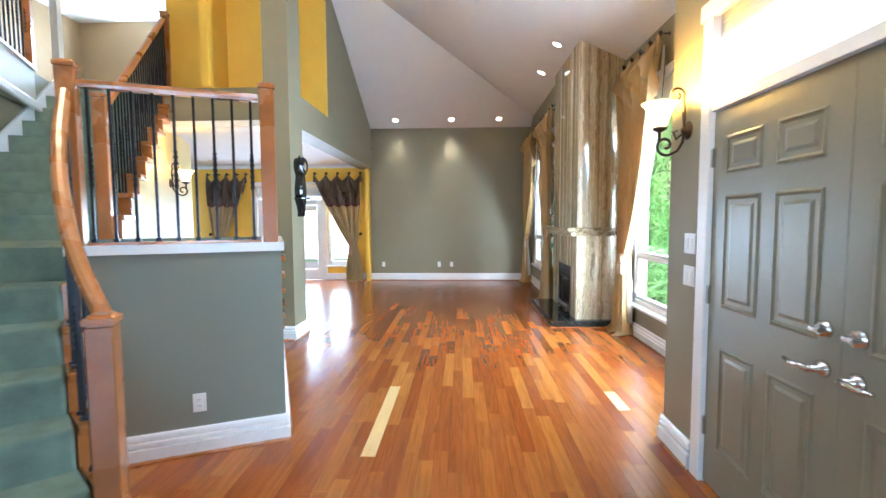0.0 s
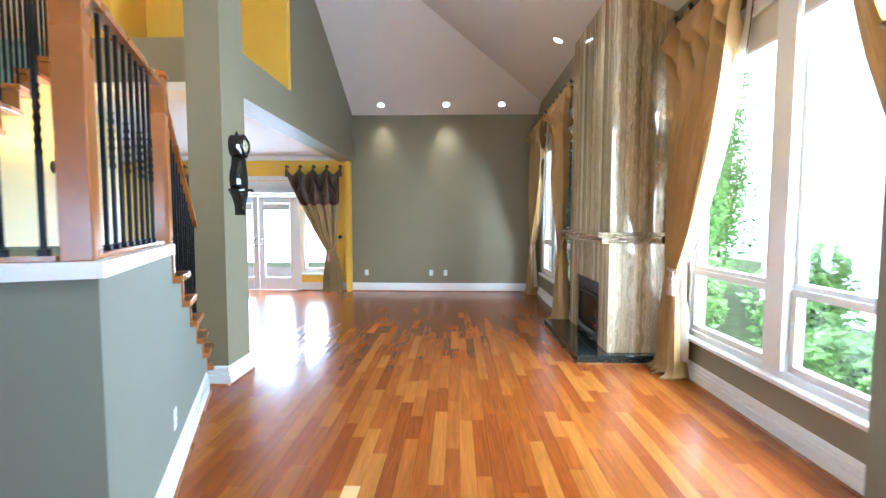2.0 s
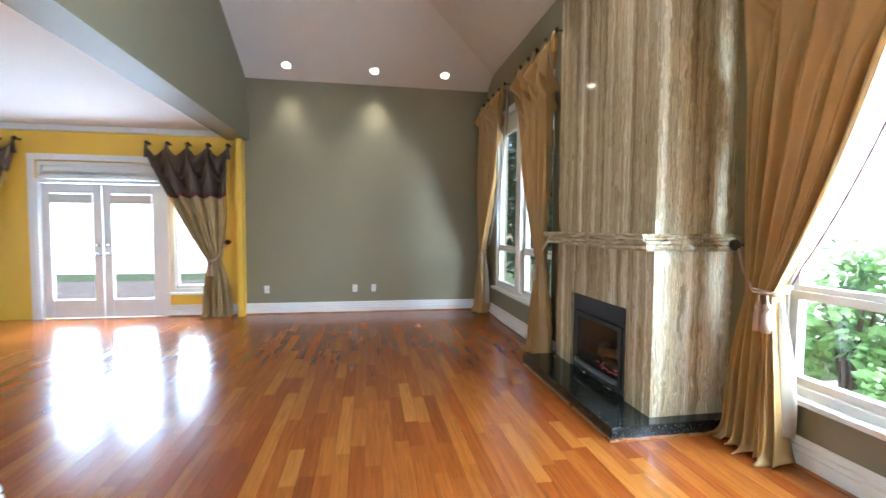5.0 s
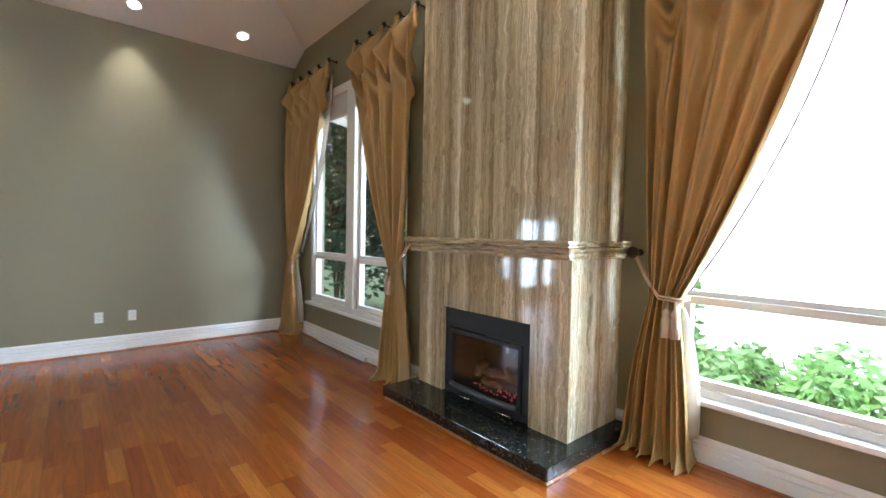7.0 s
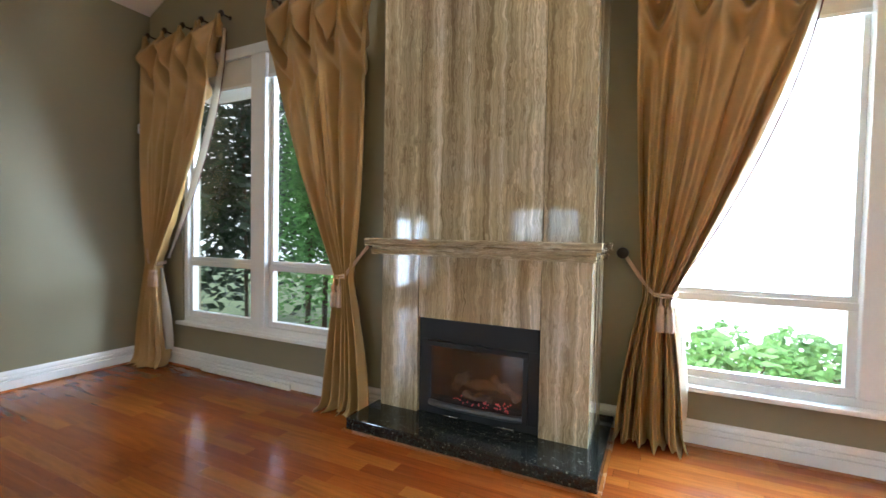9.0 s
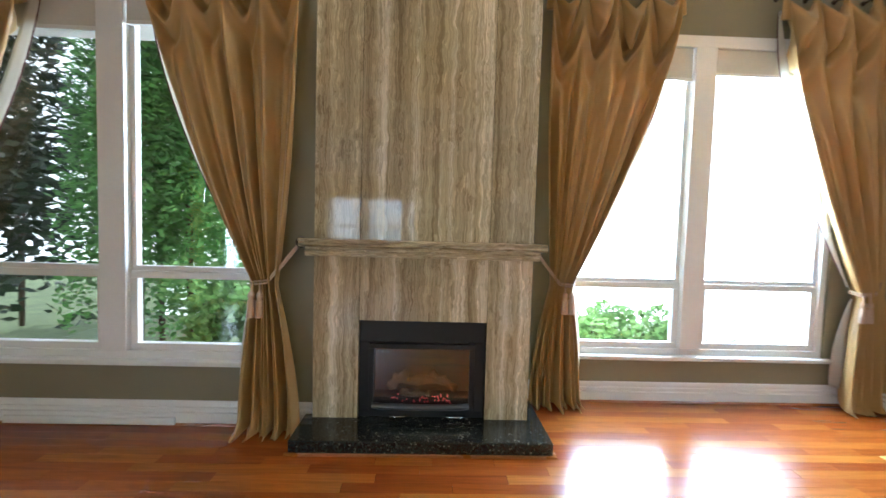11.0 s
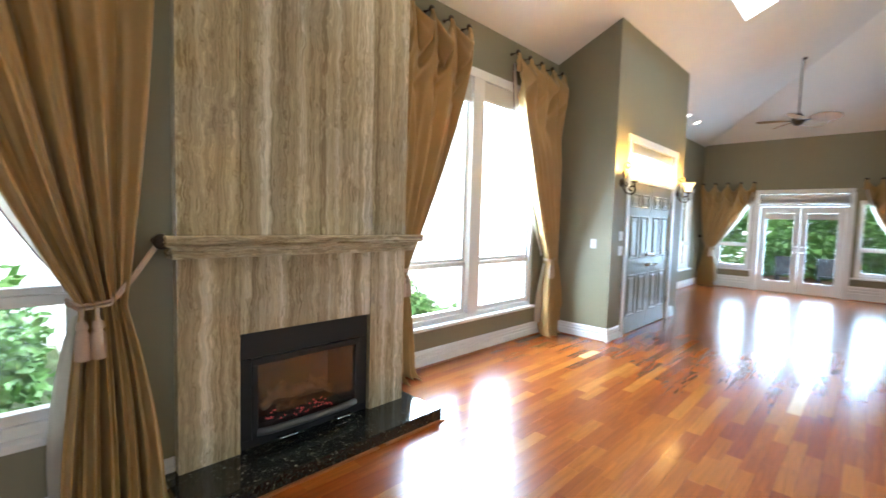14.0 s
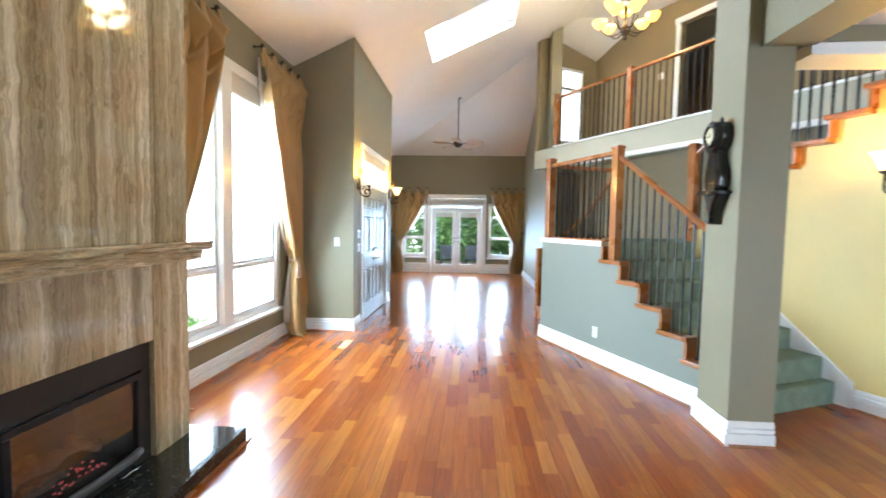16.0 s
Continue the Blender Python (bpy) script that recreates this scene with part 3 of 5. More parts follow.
def glazed_doors(name, m, width, height, label, lever=True):
    d = tagged(thing(name, label, "door", m=m), kind="structure")
    leaf = width / 2 - 0.04
    bm = bmesh.new()
    box(bm, -0.03, 0.03, -0.02, 0.16, 0, height)
    box(bm, width - 0.03, width + 0.03, -0.02, 0.16, 0, height)
    box(bm, 0.03, width - 0.03, -0.02, 0.16, height - 0.05, height)
    part("door_frame", bm, TRIM, d, bevel=0.005)
    for i in range(2):
        x0 = 0.035 + i * (leaf + 0.01)
        bm = bmesh.new()
        box(bm, x0, x0 + 0.12, 0.03, 0.075, 0.01, height - 0.055)
        box(bm, x0 + leaf - 0.12, x0 + leaf, 0.03, 0.075, 0.01, height - 0.055)
        box(bm, x0 + 0.12, x0 + leaf - 0.12, 0.03, 0.075, 0.01, 0.27)
        box(bm, x0 + 0.12, x0 + leaf - 0.12, 0.03, 0.075, height - 0.20, height - 0.055)
        lf = part("door_leaf", bm, TRIM, d, bevel=0.006)
        pane_of(x0 + 0.12, x0 + leaf - 0.12, 0.27, height - 0.20, 0.05, lf)
        boxes("blind_roll", BLIND, [(x0 + 0.12, x0 + leaf - 0.12, 0.005, 0.028, height - 0.34, height - 0.21)], lf, "rolled pale blind")
        if lever:
            xk = x0 + (leaf - 0.06 if i == 0 else 0.06)
            bm = bmesh.new()
            lathe(bm, [(0.028, 0), (0.028, 0.012), (0.012, 0.016), (0.012, 0.05), (0.026, 0.055), (0.026, 0.075), (0.012, 0.085)], 14, pose(xk, 0.03, 0.95, 90))
            part("door_knob", bm, CHROME, lf, "brushed nickel knob", smooth=True)
            bm = bmesh.new()
            lathe(bm, [(0.028, 0), (0.028, 0.015), (0.01, 0.03)], 14, pose(xk, 0.03, 1.08, 90))
            part("deadbolt", bm, CHROME, lf, "brushed nickel deadbolt", smooth=True)
    return d


BLIND = material("pale_blind_fabric", (0.62, 0.60, 0.54), 0.8, grain=120, vary=0.1, bump=0.1)
EAST = Matrix.Rotation(radians(-90), 4, "Z")       # local x runs south, y outward to the east
window("window_1", Matrix.Translation((EN, WIN_N[1], WIN_N[2])) @ EAST, WIN_N[1] - WIN_N[0], WIN_N[3] - WIN_N[2])
window("window_2", Matrix.Translation((ES, WIN_S[1], WIN_S[2])) @ EAST, WIN_S[1] - WIN_S[0], WIN_S[3] - WIN_S[2])
window("window_3", Matrix.Translation((EP, WIN_D[1], WIN_D[2])) @ EAST, WIN_D[1] - WIN_D[0], WIN_D[3] - WIN_D[2])
TOSOUTH = Matrix.Rotation(radians(180), 4, "Z")
window("window_4", Matrix.Translation((-0.30, SOUTH, 0.48)) @ TOSOUTH, 0.78, 1.64, lights=1, split=0.6, blind=False, label="white framed side window by the garden doors")
window("window_5", Matrix.Translation((2.30, SOUTH, 0.48)) @ TOSOUTH, 0.74, 1.64, lights=1, split=0.6, blind=False, label="white framed side window by the garden doors")
glazed_doors("door_2", Matrix.Translation((1.44, SOUTH, 0)) @ TOSOUTH, 1.58, 2.04, "white glazed double garden doors")
tw = window("window_6", Matrix.Translation((1.44, SOUTH, 2.05)) @ TOSOUTH, 1.58, 0.22, lights=1, split=0.11, blind=False, sill=False, label="white framed transom window over garden doors")
glazed_doors("door_3", Matrix.Translation((-4.62, NORTH, 0)), 1.65, 2.03, "white glazed double doors of the family room")
window("window_7", Matrix.Translation((-4.62, NORTH, 2.04)), 1.65, 0.25, lights=1, split=0.125, blind=False, sill=False, label="white framed transom window over the doors")
window("window_8", Matrix.Translation((-2.88, NORTH, 0.36)), 0.68, 1.69, lights=1, split=0.06, blind=False, label="white framed side window of the family room")
window("window_9", Matrix.Translation((-8.0, 6.9, 0.85)) @ Matrix.Rotation(radians(90), 4, "Z"), 3.5, 1.40, lights=3, split=0.5, blind=False, label="white framed wide window of the family room")
tagged(boxes("trim_south_header", TRIM, [(-0.22, 1.52, SOUTH + 0.002, SOUTH + 0.03, 2.29, 2.38), (-0.24, -0.15, SOUTH + 0.002, SOUTH + 0.025, 0, 2.29), (1.45, 1.54, SOUTH + 0.002, SOUTH + 0.025, 0, 2.29)]), "white casing of the garden doors", "trim", kind="structure")
tagged(boxes("trim_family_door", TRIM, [(-2.965, -2.885, NORTH - 0.025, NORTH - 0.002, 0, 2.30), (-4.71, -4.63, NORTH - 0.025, NORTH - 0.002, 0, 2.30), (-4.71, -2.885, NORTH - 0.03, NORTH - 0.002, 2.305, 2.39)]), "white casing of the family room doors", "trim", kind="structure")
sky_glass = boxes("skylight", see_through(material("white_acrylic", (0.80, 0.82, 0.84), 0.3, grain=60, vary=0.02), (0.85, 0.87, 0.90), 0.7), [(sk[0] - 0.02, sk[1] + 0.02, sk[2] - 0.02, sk[3] + 0.02, 5.02, 5.03)])
tagged(sky_glass, "white acrylic skylight in the white vault", "skylight", kind="structure")

# entrance: double panelled door, transom, casing
LEAFW = 0.84
ENT = Matrix.Translation((ED, 3.01, 0)) @ Matrix.Rotation(radians(-90), 4, "Z")
entry = tagged(thing("door_1", "closed sage green panelled double entrance door", "door", m=ENT), kind="structure")
bm = bmesh.new()
box(bm, -0.09, -0.012, -0.018, -0.002, 0, 2.53)
box(bm, -0.012, 0.0, -0.018, 0.21, 0, 2.53)
box(bm, 1.685, 1.69, -0.018, 0.21, 0, 2.53)
box(bm, 1.69, 1.775, -0.018, -0.002, 0, 2.53)
box(bm, -0.11, 1.795, -0.025, 0.10, 2.53, 2.62)
box(bm, 0.0, 1.685, -0.012, 0.10, 2.035, 2.09)
part("door_casing", bm, TRIM, entry, bevel=0.008)
for i in range(2):
    bm = bmesh.new()
    box(bm, 0, LEAFW, 0.012, 0.05, 0.012, 2.03)
    lf = part("door_leaf", bm, DOOR, entry, m=Matrix.Translation((0.001 + i * (LEAFW + 0.003), 0, 0)))
    for xa, xb in ((0.115, 0.385), (0.475, 0.735)):
        if i:
            xa, xb = LEAFW - xb, LEAFW - xa
        for za, zb in ((0.24, 0.80), (1.01, 1.59), (1.70, 1.89)):
            bm = bmesh.new()
            ring = [(xa, za, 0.010), (xa + 0.012, za + 0.012, 0.004), (xa + 0.03, za + 0.03, 0.016), (xa + 0.034, za + 0.034, 0.016), (xa + 0.06, za + 0.06, 0.006)]
            loops = []
            for x, z, y in ring:
                dx, dz = x - xa, z - za
                loops.append([bm.verts.new(p) for p in ((xa + dx, y, za + dz), (xb - dx, y, za + dz), (xb - dx, y, zb - dz), (xa + dx, y, zb - dz))])
            for p, q in zip(loops, loops[1:]):
                for k in range(4):
                    bm.faces.new((p[k], p[(k + 1) % 4], q[(k + 1) % 4], q[k]))
            bm.faces.new(loops[-1])
            part("panel", bm, DOOR, lf)
    xk = LEAFW - 0.07 if i == 0 else 0.07
    bm = bmesh.new()
    lathe(bm, [(0.034, 0), (0.034, 0.008), (0.028, 0.018), (0.018, 0.022), (0.018, 0.03)], 18, pose(xk, 0.012, 1.06, 90))
    box(bm, xk - 0.022, xk + 0.022, -0.036, -0.018, 1.052, 1.068)
    part("deadbolt", bm, CHROME, lf, "brushed nickel deadbolt", smooth=False)
    bm = bmesh.new()
    lathe(bm, [(0.032, 0), (0.032, 0.008), (0.022, 0.02), (0.014, 0.028), (0.013, 0.06)], 18, pose(xk, 0.012, 0.91, 90))
    sgn = -1 if i == 0 else 1
    sweep(bm, [(xk, -0.05, 0.91), (xk + sgn * 0.04, -0.055, 0.914), (xk + sgn * 0.08, -0.052, 0.908), (xk + sgn * 0.12, -0.048, 0.916)], [0.014, 0.012, 0.010, 0.007], 8)
    part("lever_handle", bm, CHROME, lf, "brushed nickel lever handle", smooth=True)
    for z in (0.33, 1.06, 1.79):
        xh = 0.0 if i == 0 else LEAFW
        boxes("hinge", CHROME, [(xh - 0.018, xh + 0.018, -0.006, 0.012, z - 0.05, z + 0.05)], lf, "steel hinge")
pane_of(0.01, 1.67, 2.09, 2.53, 0.06, entry)
bm = bmesh.new()
for k in range(6):
    box(bm, 0.01, 1.67, 0.02, 0.045, 2.515 - 0.02 * k, 2.53 - 0.02 * k)
part("transom_blind", bm, BLIND, entry, "raised white blind slats")


# ---- wrought iron lamps ----
def scroll(cx, cy, r0, r1, a0, a1, n=18):
    """A flat spiral in the y z plane."""
    return [(0, cx + (r0 + (r1 - r0) * k / n) * math.cos(a0 + (a1 - a0) * k / n), cy + (r0 + (r1 - r0) * k / n) * math.sin(a0 + (a1 - a0) * k / n)) for k in range(n + 1)]


LAMPGLASS = glowing("lit_alabaster_glass", (1.0, 0.70, 0.30), 3.0)


def wall_sconce(m, watts=58):
    """Backplate at the origin, arm reaching along local y."""
    s = thing("wall_sconce", "lit wrought iron wall sconce with alabaster bowl", "wall lamp", "wall sconces", m=m)
    bm = bmesh.new()
    lathe(bm, [(0.055, 0), (0.055, 0.006), (0.04, 0.016), (0.015, 0.022), (0.015, 0.04)], 18, pose(0, 0, 0, -90))
    part("backplate", bm, BRONZE, s, smooth=True)
    bm = bmesh.new()
    sweep(bm, [(0, 0.024, 0.02), (0, 0.020, 0.12), (0, 0.030, 0.18)] + scroll(0.070, 0.205, 0.046, 0.016, math.pi, -1.3 * math.pi, 22), 0.008, 6)
    sweep(bm, [(0, 0.03, 0.11), (0, 0.022, 0.0), (0, 0.030, -0.07), (0, 0.060, -0.118)] + scroll(0.128, -0.085, 0.062, 0.014, 1.3 * math.pi, 3.6 * math.pi, 30), 0.009, 6)
    sweep(bm, [(0, 0.03, -0.02), (0, 0.07, -0.05), (0, 0.085, -0.01), (0, 0.06, 0.0)], 0.007, 6)
    sweep(bm, [(0, 0.165, -0.06), (0, 0.165, 0.0)], 0.010, 6)
    part("arm", bm, BRONZE, s, smooth=True)
    bm = bmesh.new()
    lathe(bm, [(0.012, -0.01), (0.03, 0.0), (0.045, 0.012), (0.03, 0.02)], 16, Matrix.Translation((0, 0.165, 0)))
    part("cup", bm, BRONZE, s, smooth=True)
    bm = bmesh.new()
    lathe(bm, [(0.026, 0.018), (0.040, 0.03), (0.050, 0.06), (0.062, 0.10), (0.080, 0.135), (0.104, 0.158), (0.098, 0.158), (0.074, 0.135), (0.056, 0.10), (0.044, 0.06), (0.026, 0.03)], 24, Matrix.Translation((0, 0.165, 0)), cap=False)
    part("glass_bowl", bm, LAMPGLASS, s, "glowing alabaster glass bowl", smooth=True)
    lamp = bpy.data.lights.new("sconce_bulb", "POINT")
    lamp.energy, lamp.color, lamp.shadow_soft_size = watts, (1.0, 0.52, 0.10), 0.05
    ob = new("sconce_bulb", lamp)
    ob.matrix_world = m @ Matrix.Translation((0, 0.165, 0.19))
    return s


BRONZE = material("dark_bronze", (0.05, 0.035, 0.022), 0.4, metal=0.7, grain=90, vary=0.25, bump=0.1)
WEST = Matrix.Rotation(radians(90), 4, "Z")      # local y points west
wall_sconce(Matrix.Translation((ED, 3.27, 1.99)) @ WEST)
wall_sconce(Matrix.Translation((ED, 1.12, 1.99)) @ WEST)
wall_sconce(STAIR @ Matrix.Translation((-1.18, 3.02, 1.92)) @ Matrix.Rotation(radians(-90), 4, "Z"), 30)


# ---- small wall fittings ----
def plate(name, m, label, category, group, w=0.075, h=0.118, kind="switch", n=1):
    """A cover plate; local x across, y out of the wall, z up."""
    p = thing(name, label, category, group, m=m)
    boxes("cover_plate", PLATE, [(-w / 2, w / 2, 0.0, 0.006, -h / 2, h / 2)], p, bevel=0.002)
    for i in range(n):
        x = (i - (n - 1) / 2) * 0.046
        if kind == "switch":
            boxes("rocker", PLATE, [(x - 0.016, x + 0.016, 0.006, 0.011, -0.033, 0.033)], p, bevel=0.002)
        else:
            for dz in (-0.02, 0.02):
                sock = boxes("socket", PLATE, [(x - 0.017, x + 0.017, 0.006, 0.009, dz - 0.015, dz + 0.015)], p, bevel=0.002)
                boxes("slot", BLACK, [(x - 0.008, x - 0.005, 0.0085, 0.0098, dz - 0.004, dz + 0.008), (x + 0.005, x + 0.008, 0.0085, 0.0098, dz - 0.004, dz + 0.008)], sock)
    return p


SOUTHWARD = Matrix.Rotation(radians(180), 4, "Z")
for x in (-1.50, -0.145, 0.155):
    plate("wall_outlet", Matrix.Translation((x, NORTH, 0.385)) @ SOUTHWARD, "white double socket on the sage end wall", "socket", "wall outlets", kind="socket")
plate("light_switch", Matrix.Translation((ED, 3.20, 1.325)) @ WEST, "white double switch by the entrance door", "switch", "light switches", w=0.12, n=2)
plate("light_switch", Matrix.Translation((ED, 3.20, 1.135)) @ WEST, "white double switch by the entrance door", "switch", "light switches", w=0.12, n=2)
plate("light_switch", Matrix.Translation((1.97, 3.47, 1.22)), "white single switch on the return wall", "switch", "light switches")
plate("wall_outlet", STAIR @ Matrix.Translation((-0.51, 0.0, 0.325)) @ SOUTHWARD, "white double socket on the half wall", "socket", "wall outlets", kind="socket")
plate("wall_outlet", STAIR @ Matrix.Translation((0.0, 1.10, 0.33)) @ Matrix.Rotation(radians(-90), 4, "Z"), "white double socket on the half wall", "socket", "wall outlets", kind="socket")
al = thing("motion_sensor", "small white alarm sensor in the corner", "sensor", m=Matrix.Translation((1.93, NORTH, 2.43)) @ SOUTHWARD)
boxes("sensor_case", PLATE, [(-0.03, 0.03, 0, 0.04, -0.05, 0.05)], al, bevel=0.008)
boxes("sensor_lens", material("red_lens", (0.5, 0.05, 0.03), 0.3), [(-0.014, 0.014, 0.04, 0.044, -0.01, 0.025)], al, "red lens")
for nm, dims in (("floor_vent", (-0.72, 0.10, NORTH - 0.036, NORTH - 0.0225, 0.008, 0.05)), ("floor_vent", (EN - 0.05, EN - 0.0225, 9.08, 10.25, 0.008, 0.06))):
    v = thing(nm, "long white metal heating grille by the skirting", "vent", "floor vents")
    boxes("vent_case", TRIM, [dims], v, bevel=0.004)
    x0, x1, y0, y1, z0, z1 = dims
    for k in range(3):
        z = z0 + 0.010 + 0.010 * k
        boxes("slat", PLATE, [(x0 - (0.003 if x1 - x0 < 0.1 else -0.01), x1 - (0.02 if x1 - x0 < 0.1 else 0.01), y0 - (0.003 if x1 - x0 > 0.1 else -0.01), y1 - (0.01), z, z + 0.004)], v)


# ---- ceiling lights ----
def downlight(x, y, watts=60):
    z = ceil_z(x, y)
    e = 0.01
    nx, ny = (ceil_z(x + e, y) - z) / e, (ceil_z(x, y + e) - z) / e
    q = Vector((nx, ny, -1)).to_track_quat("Z", "Y").to_matrix().to_4x4()
    m = Matrix.Translation((x, y, z - 0.002)) @ q
    d = thing("downlight", "lit recessed round downlight in white ceiling", "ceiling light", "downlights", m=m)
    bm = bmesh.new()
    lathe(bm, [(0.085, 0.0), (0.085, 0.008), (0.062, 0.008), (0.060, 0.0)], 24, cap=False)
    part("trim_ring", bm, TRIM, d, smooth=True)
    bm = bmesh.new()
    lathe(bm, [(0.060, 0.001), (0.04, 0.006), (0.001, 0.010)], 20)
    part("lamp_face", bm, SPOT, d, "glowing lamp face", smooth=True)
    lamp = bpy.data.lights.new("downlight_beam", "SPOT")
    lamp.energy, lamp.spot_size, lamp.spot_blend, lamp.color, lamp.shadow_soft_size = watts, radians(62), 1.0, (1.0, 0.86, 0.66), 0.04
    ob = new("downlight_beam", lamp)
    ob.matrix_world = look((x, y, z - 0.03), (x, y + (0.7 if y > 10 else 0.0), 0))


for x, watts in ((-1.13, 75), (0.165, 105), (1.26, 10)):
    downlight(x, 10.88, watts)
for y in (7.0, 8.2):
    downlight(1.75, y)
downlight(2.27, -1.03)
downlight(2.28, -1.75)


# ---- fireplace ----
hearth = thing("fireplace", "striped travertine fireplace with black gas firebox and mantel", "fireplace")
SEAM = 0.003
for a, b in ((6.60, 6.91 - SEAM), (7.80 + SEAM, 8.116)):
    boxes("stone_leg", STONE, [(1.96, 2.10, a, b, 0.09, 1.232)], hearth, bevel=0.002)
boxes("stone_lintel", STONE, [(1.963, 2.10, 6.91, 7.80, 0.785, 1.232)], hearth, bevel=0.002)
for a, b in ((6.60, 6.905), (6.908, 7.80), (7.803, 8.116)):
    boxes("stone_slab", STONE, [(1.96, 2.10, a, b, 1.35, 5.0)], hearth, bevel=0.002)
boxes("stone_side", STONE, [(2.102, 2.645, 6.602, 6.72, 0.09, 1.232)], hearth, bevel=0.002)
boxes("stone_side", STONE, [(2.102, 2.645, 6.602, 6.72, 1.35, 5.0)], hearth, bevel=0.002)
boxes("chimney_core", STONE, [(2.11, 2.645, 6.73, 8.116, 1.352, 5.0)], hearth)


def split_face_slab(name, x0, x1, y0, y1, z0, z1, parent, label="", seed=0):
    """A stone shelf whose three open edges are split in ragged layers."""
    rng = random.Random(seed)
    n, m, layers = 90, 26, 7
    ring = [(x1 + (x0 - x1) * k / m, y0, 0, -1) for k in range(m)] + [(x0, y0 + (y1 - y0) * k / n, -1, 0) for k in range(n + 1)] + [(x0 + (x1 - x0) * k / m, y1, 0, 1) for k in range(1, m + 1)]
    bm = bmesh.new()
    rows = []
    drift = [rng.uniform(0, 6.28) for _ in range(layers)]
    for j in range(layers):
        z = z0 + (z1 - z0) * j / (layers - 1)
        base = -0.004 if j in (0, layers - 1) else rng.uniform(-0.012, 0.003)
        row = []
        for k, (x, y, dx, dy) in enumerate(ring):
            o = base + 0.005 * math.sin(k * 0.17 + drift[j]) + 0.003 * math.sin(k * 0.61 + 2 * drift[j]) + rng.uniform(-0.002, 0.002)
            dz = 0.0 if j in (0, layers - 1) else 0.003 * math.sin(k * 0.23 + drift[j])
            row.append(bm.verts.new((x + dx * o, y + dy * o, z + dz)))
        rows.append(row)
    for a, b in zip(rows, rows[1:]):
        for k in range(len(ring) - 1):
            bm.faces.new((a[k], a[k + 1], b[k + 1], b[k]))
    bm.faces.new(rows[0])
    bm.faces.new(rows[-1])
    bm.faces.new([r[0] for r in rows] + [r[-1] for r in reversed(rows)])
    bmesh.ops.recalc_face_normals(bm, faces=bm.faces)
    return part(name, bm, STONE_H, parent, label)


mant = split_face_slab("mantel_shelf", 1.825, 2.645, 6.535, 8.19, 1.297, 1.352, hearth, "rough-edged travertine mantel", 1)
split_face_slab("mantel_bed", 1.87, 2.645, 6.57, 8.155, 1.233, 1.296, mant, "", 2)
boxes("hearth_slab", GRANITE, [(1.625, 2.645, 6.502, 8.18, 0.0, 0.09)], hearth, "polished black speckled granite", bevel=0.006)
for dims in ((1.985, 2.01, 6.915, 7.797, 0.63, 0.782), (1.985, 2.01, 6.915, 6.985, 0.142, 0.629), (1.985, 2.01, 7.73, 7.797, 0.142, 0.629), (1.985, 2.01, 6.915, 7.797, 0.092, 0.141)):
    boxes("firebox_surround", BLACK, [dims], hearth, "matt black metal surround", bevel=0.003)
boxes("firebox", SOOT, [(2.40, 2.43, 6.95, 7.76, 0.092, 0.78), (2.02, 2.40, 6.95, 6.98, 0.092, 0.78), (2.02, 2.40, 7.73, 7.76, 0.092, 0.78), (2.02, 2.40, 6.98, 7.73, 0.70, 0.78), (2.02, 2.40, 6.98, 7.73, 0.092, 0.13)], hearth, "grey brick lined fire chamber")
fr = bmesh.new()
frame_of(fr, 6.985, 7.73, 0.14, 0.62, 0.035, 0.0, 0.02)
part("glass_frame", fr, BLACK, hearth, bevel=0.004, m=Matrix(((0, 1, 0, 1.975), (1, 0, 0, 0), (0, 0, 1, 0), (0, 0, 0, 1))))
bm = bmesh.new()
sweep(bm, [(1.972, 7.02, 0.18), (1.955, 7.10, 0.178), (1.950, 7.36, 0.176), (1.955, 7.62, 0.178), (1.972, 7.70, 0.18)], 0.022, 10)
part("air_deflector", bm, STEELGREY, hearth, "grey curved metal deflector", smooth=True)
fg = boxes("fire_glass", glass("fire_glass", (0.85, 0.85, 0.85), 0.12, 0.04), [(1.990, 1.994, 7.02, 7.695, 0.175, 0.585)], hearth, "dark reflecting fire glass")
fg.visible_shadow = False
for y in (7.12, 7.52):
    bm = bmesh.new()
    sweep(bm, [(1.975, y - 0.055, 0.112), (1.945, y - 0.05, 0.11), (1.945, y + 0.05, 0.11), (1.975, y + 0.055, 0.112)], 0.007, 6)
    part("pull_handle", bm, CHROME, hearth, "small brass pull", smooth=True)
for (ya, za), (yb, zb), r in (((7.10, 0.24), (7.28, 0.36), 0.035), ((7.60, 0.24), (7.46, 0.37), 0.038), ((7.18, 0.30), (7.56, 0.31), 0.04), ((7.30, 0.20), (7.50, 0.21), 0.03)):
    bm = bmesh.new()
    n = 7
    sweep(bm, [(2.14 + 0.02 * math.sin(k), ya + (yb - ya) * k / n, za + (zb - za) * k / n + 0.006 * math.cos(2 * k)) for k in range(n + 1)], [r * (0.8 + 0.25 * math.sin(1.7 * k + ya * 9)) for k in range(n + 1)], 8)
    part("log", bm, LOG, hearth, "charred ceramic log", smooth=True)
bm = bmesh.new()
rng = random.Random(4)
for k in range(44):
    x, y = 2.06 + rng.random() * 0.14, 7.12 + rng.random() * 0.46
    lathe(bm, [(0.003, 0), (0.008, 0.004), (0.005, 0.010)], 5, Matrix.Translation((x, y, 0.155 + rng.random() * 0.03)))
em = part("ember_bed", bm, EMBER, hearth, "glowing red embers")
tagged(em, kind="stuff")
boxes("burner_tray", SOOT, [(2.03, 2.26, 7.06, 7.64, 0.13, 0.155)], hearth)


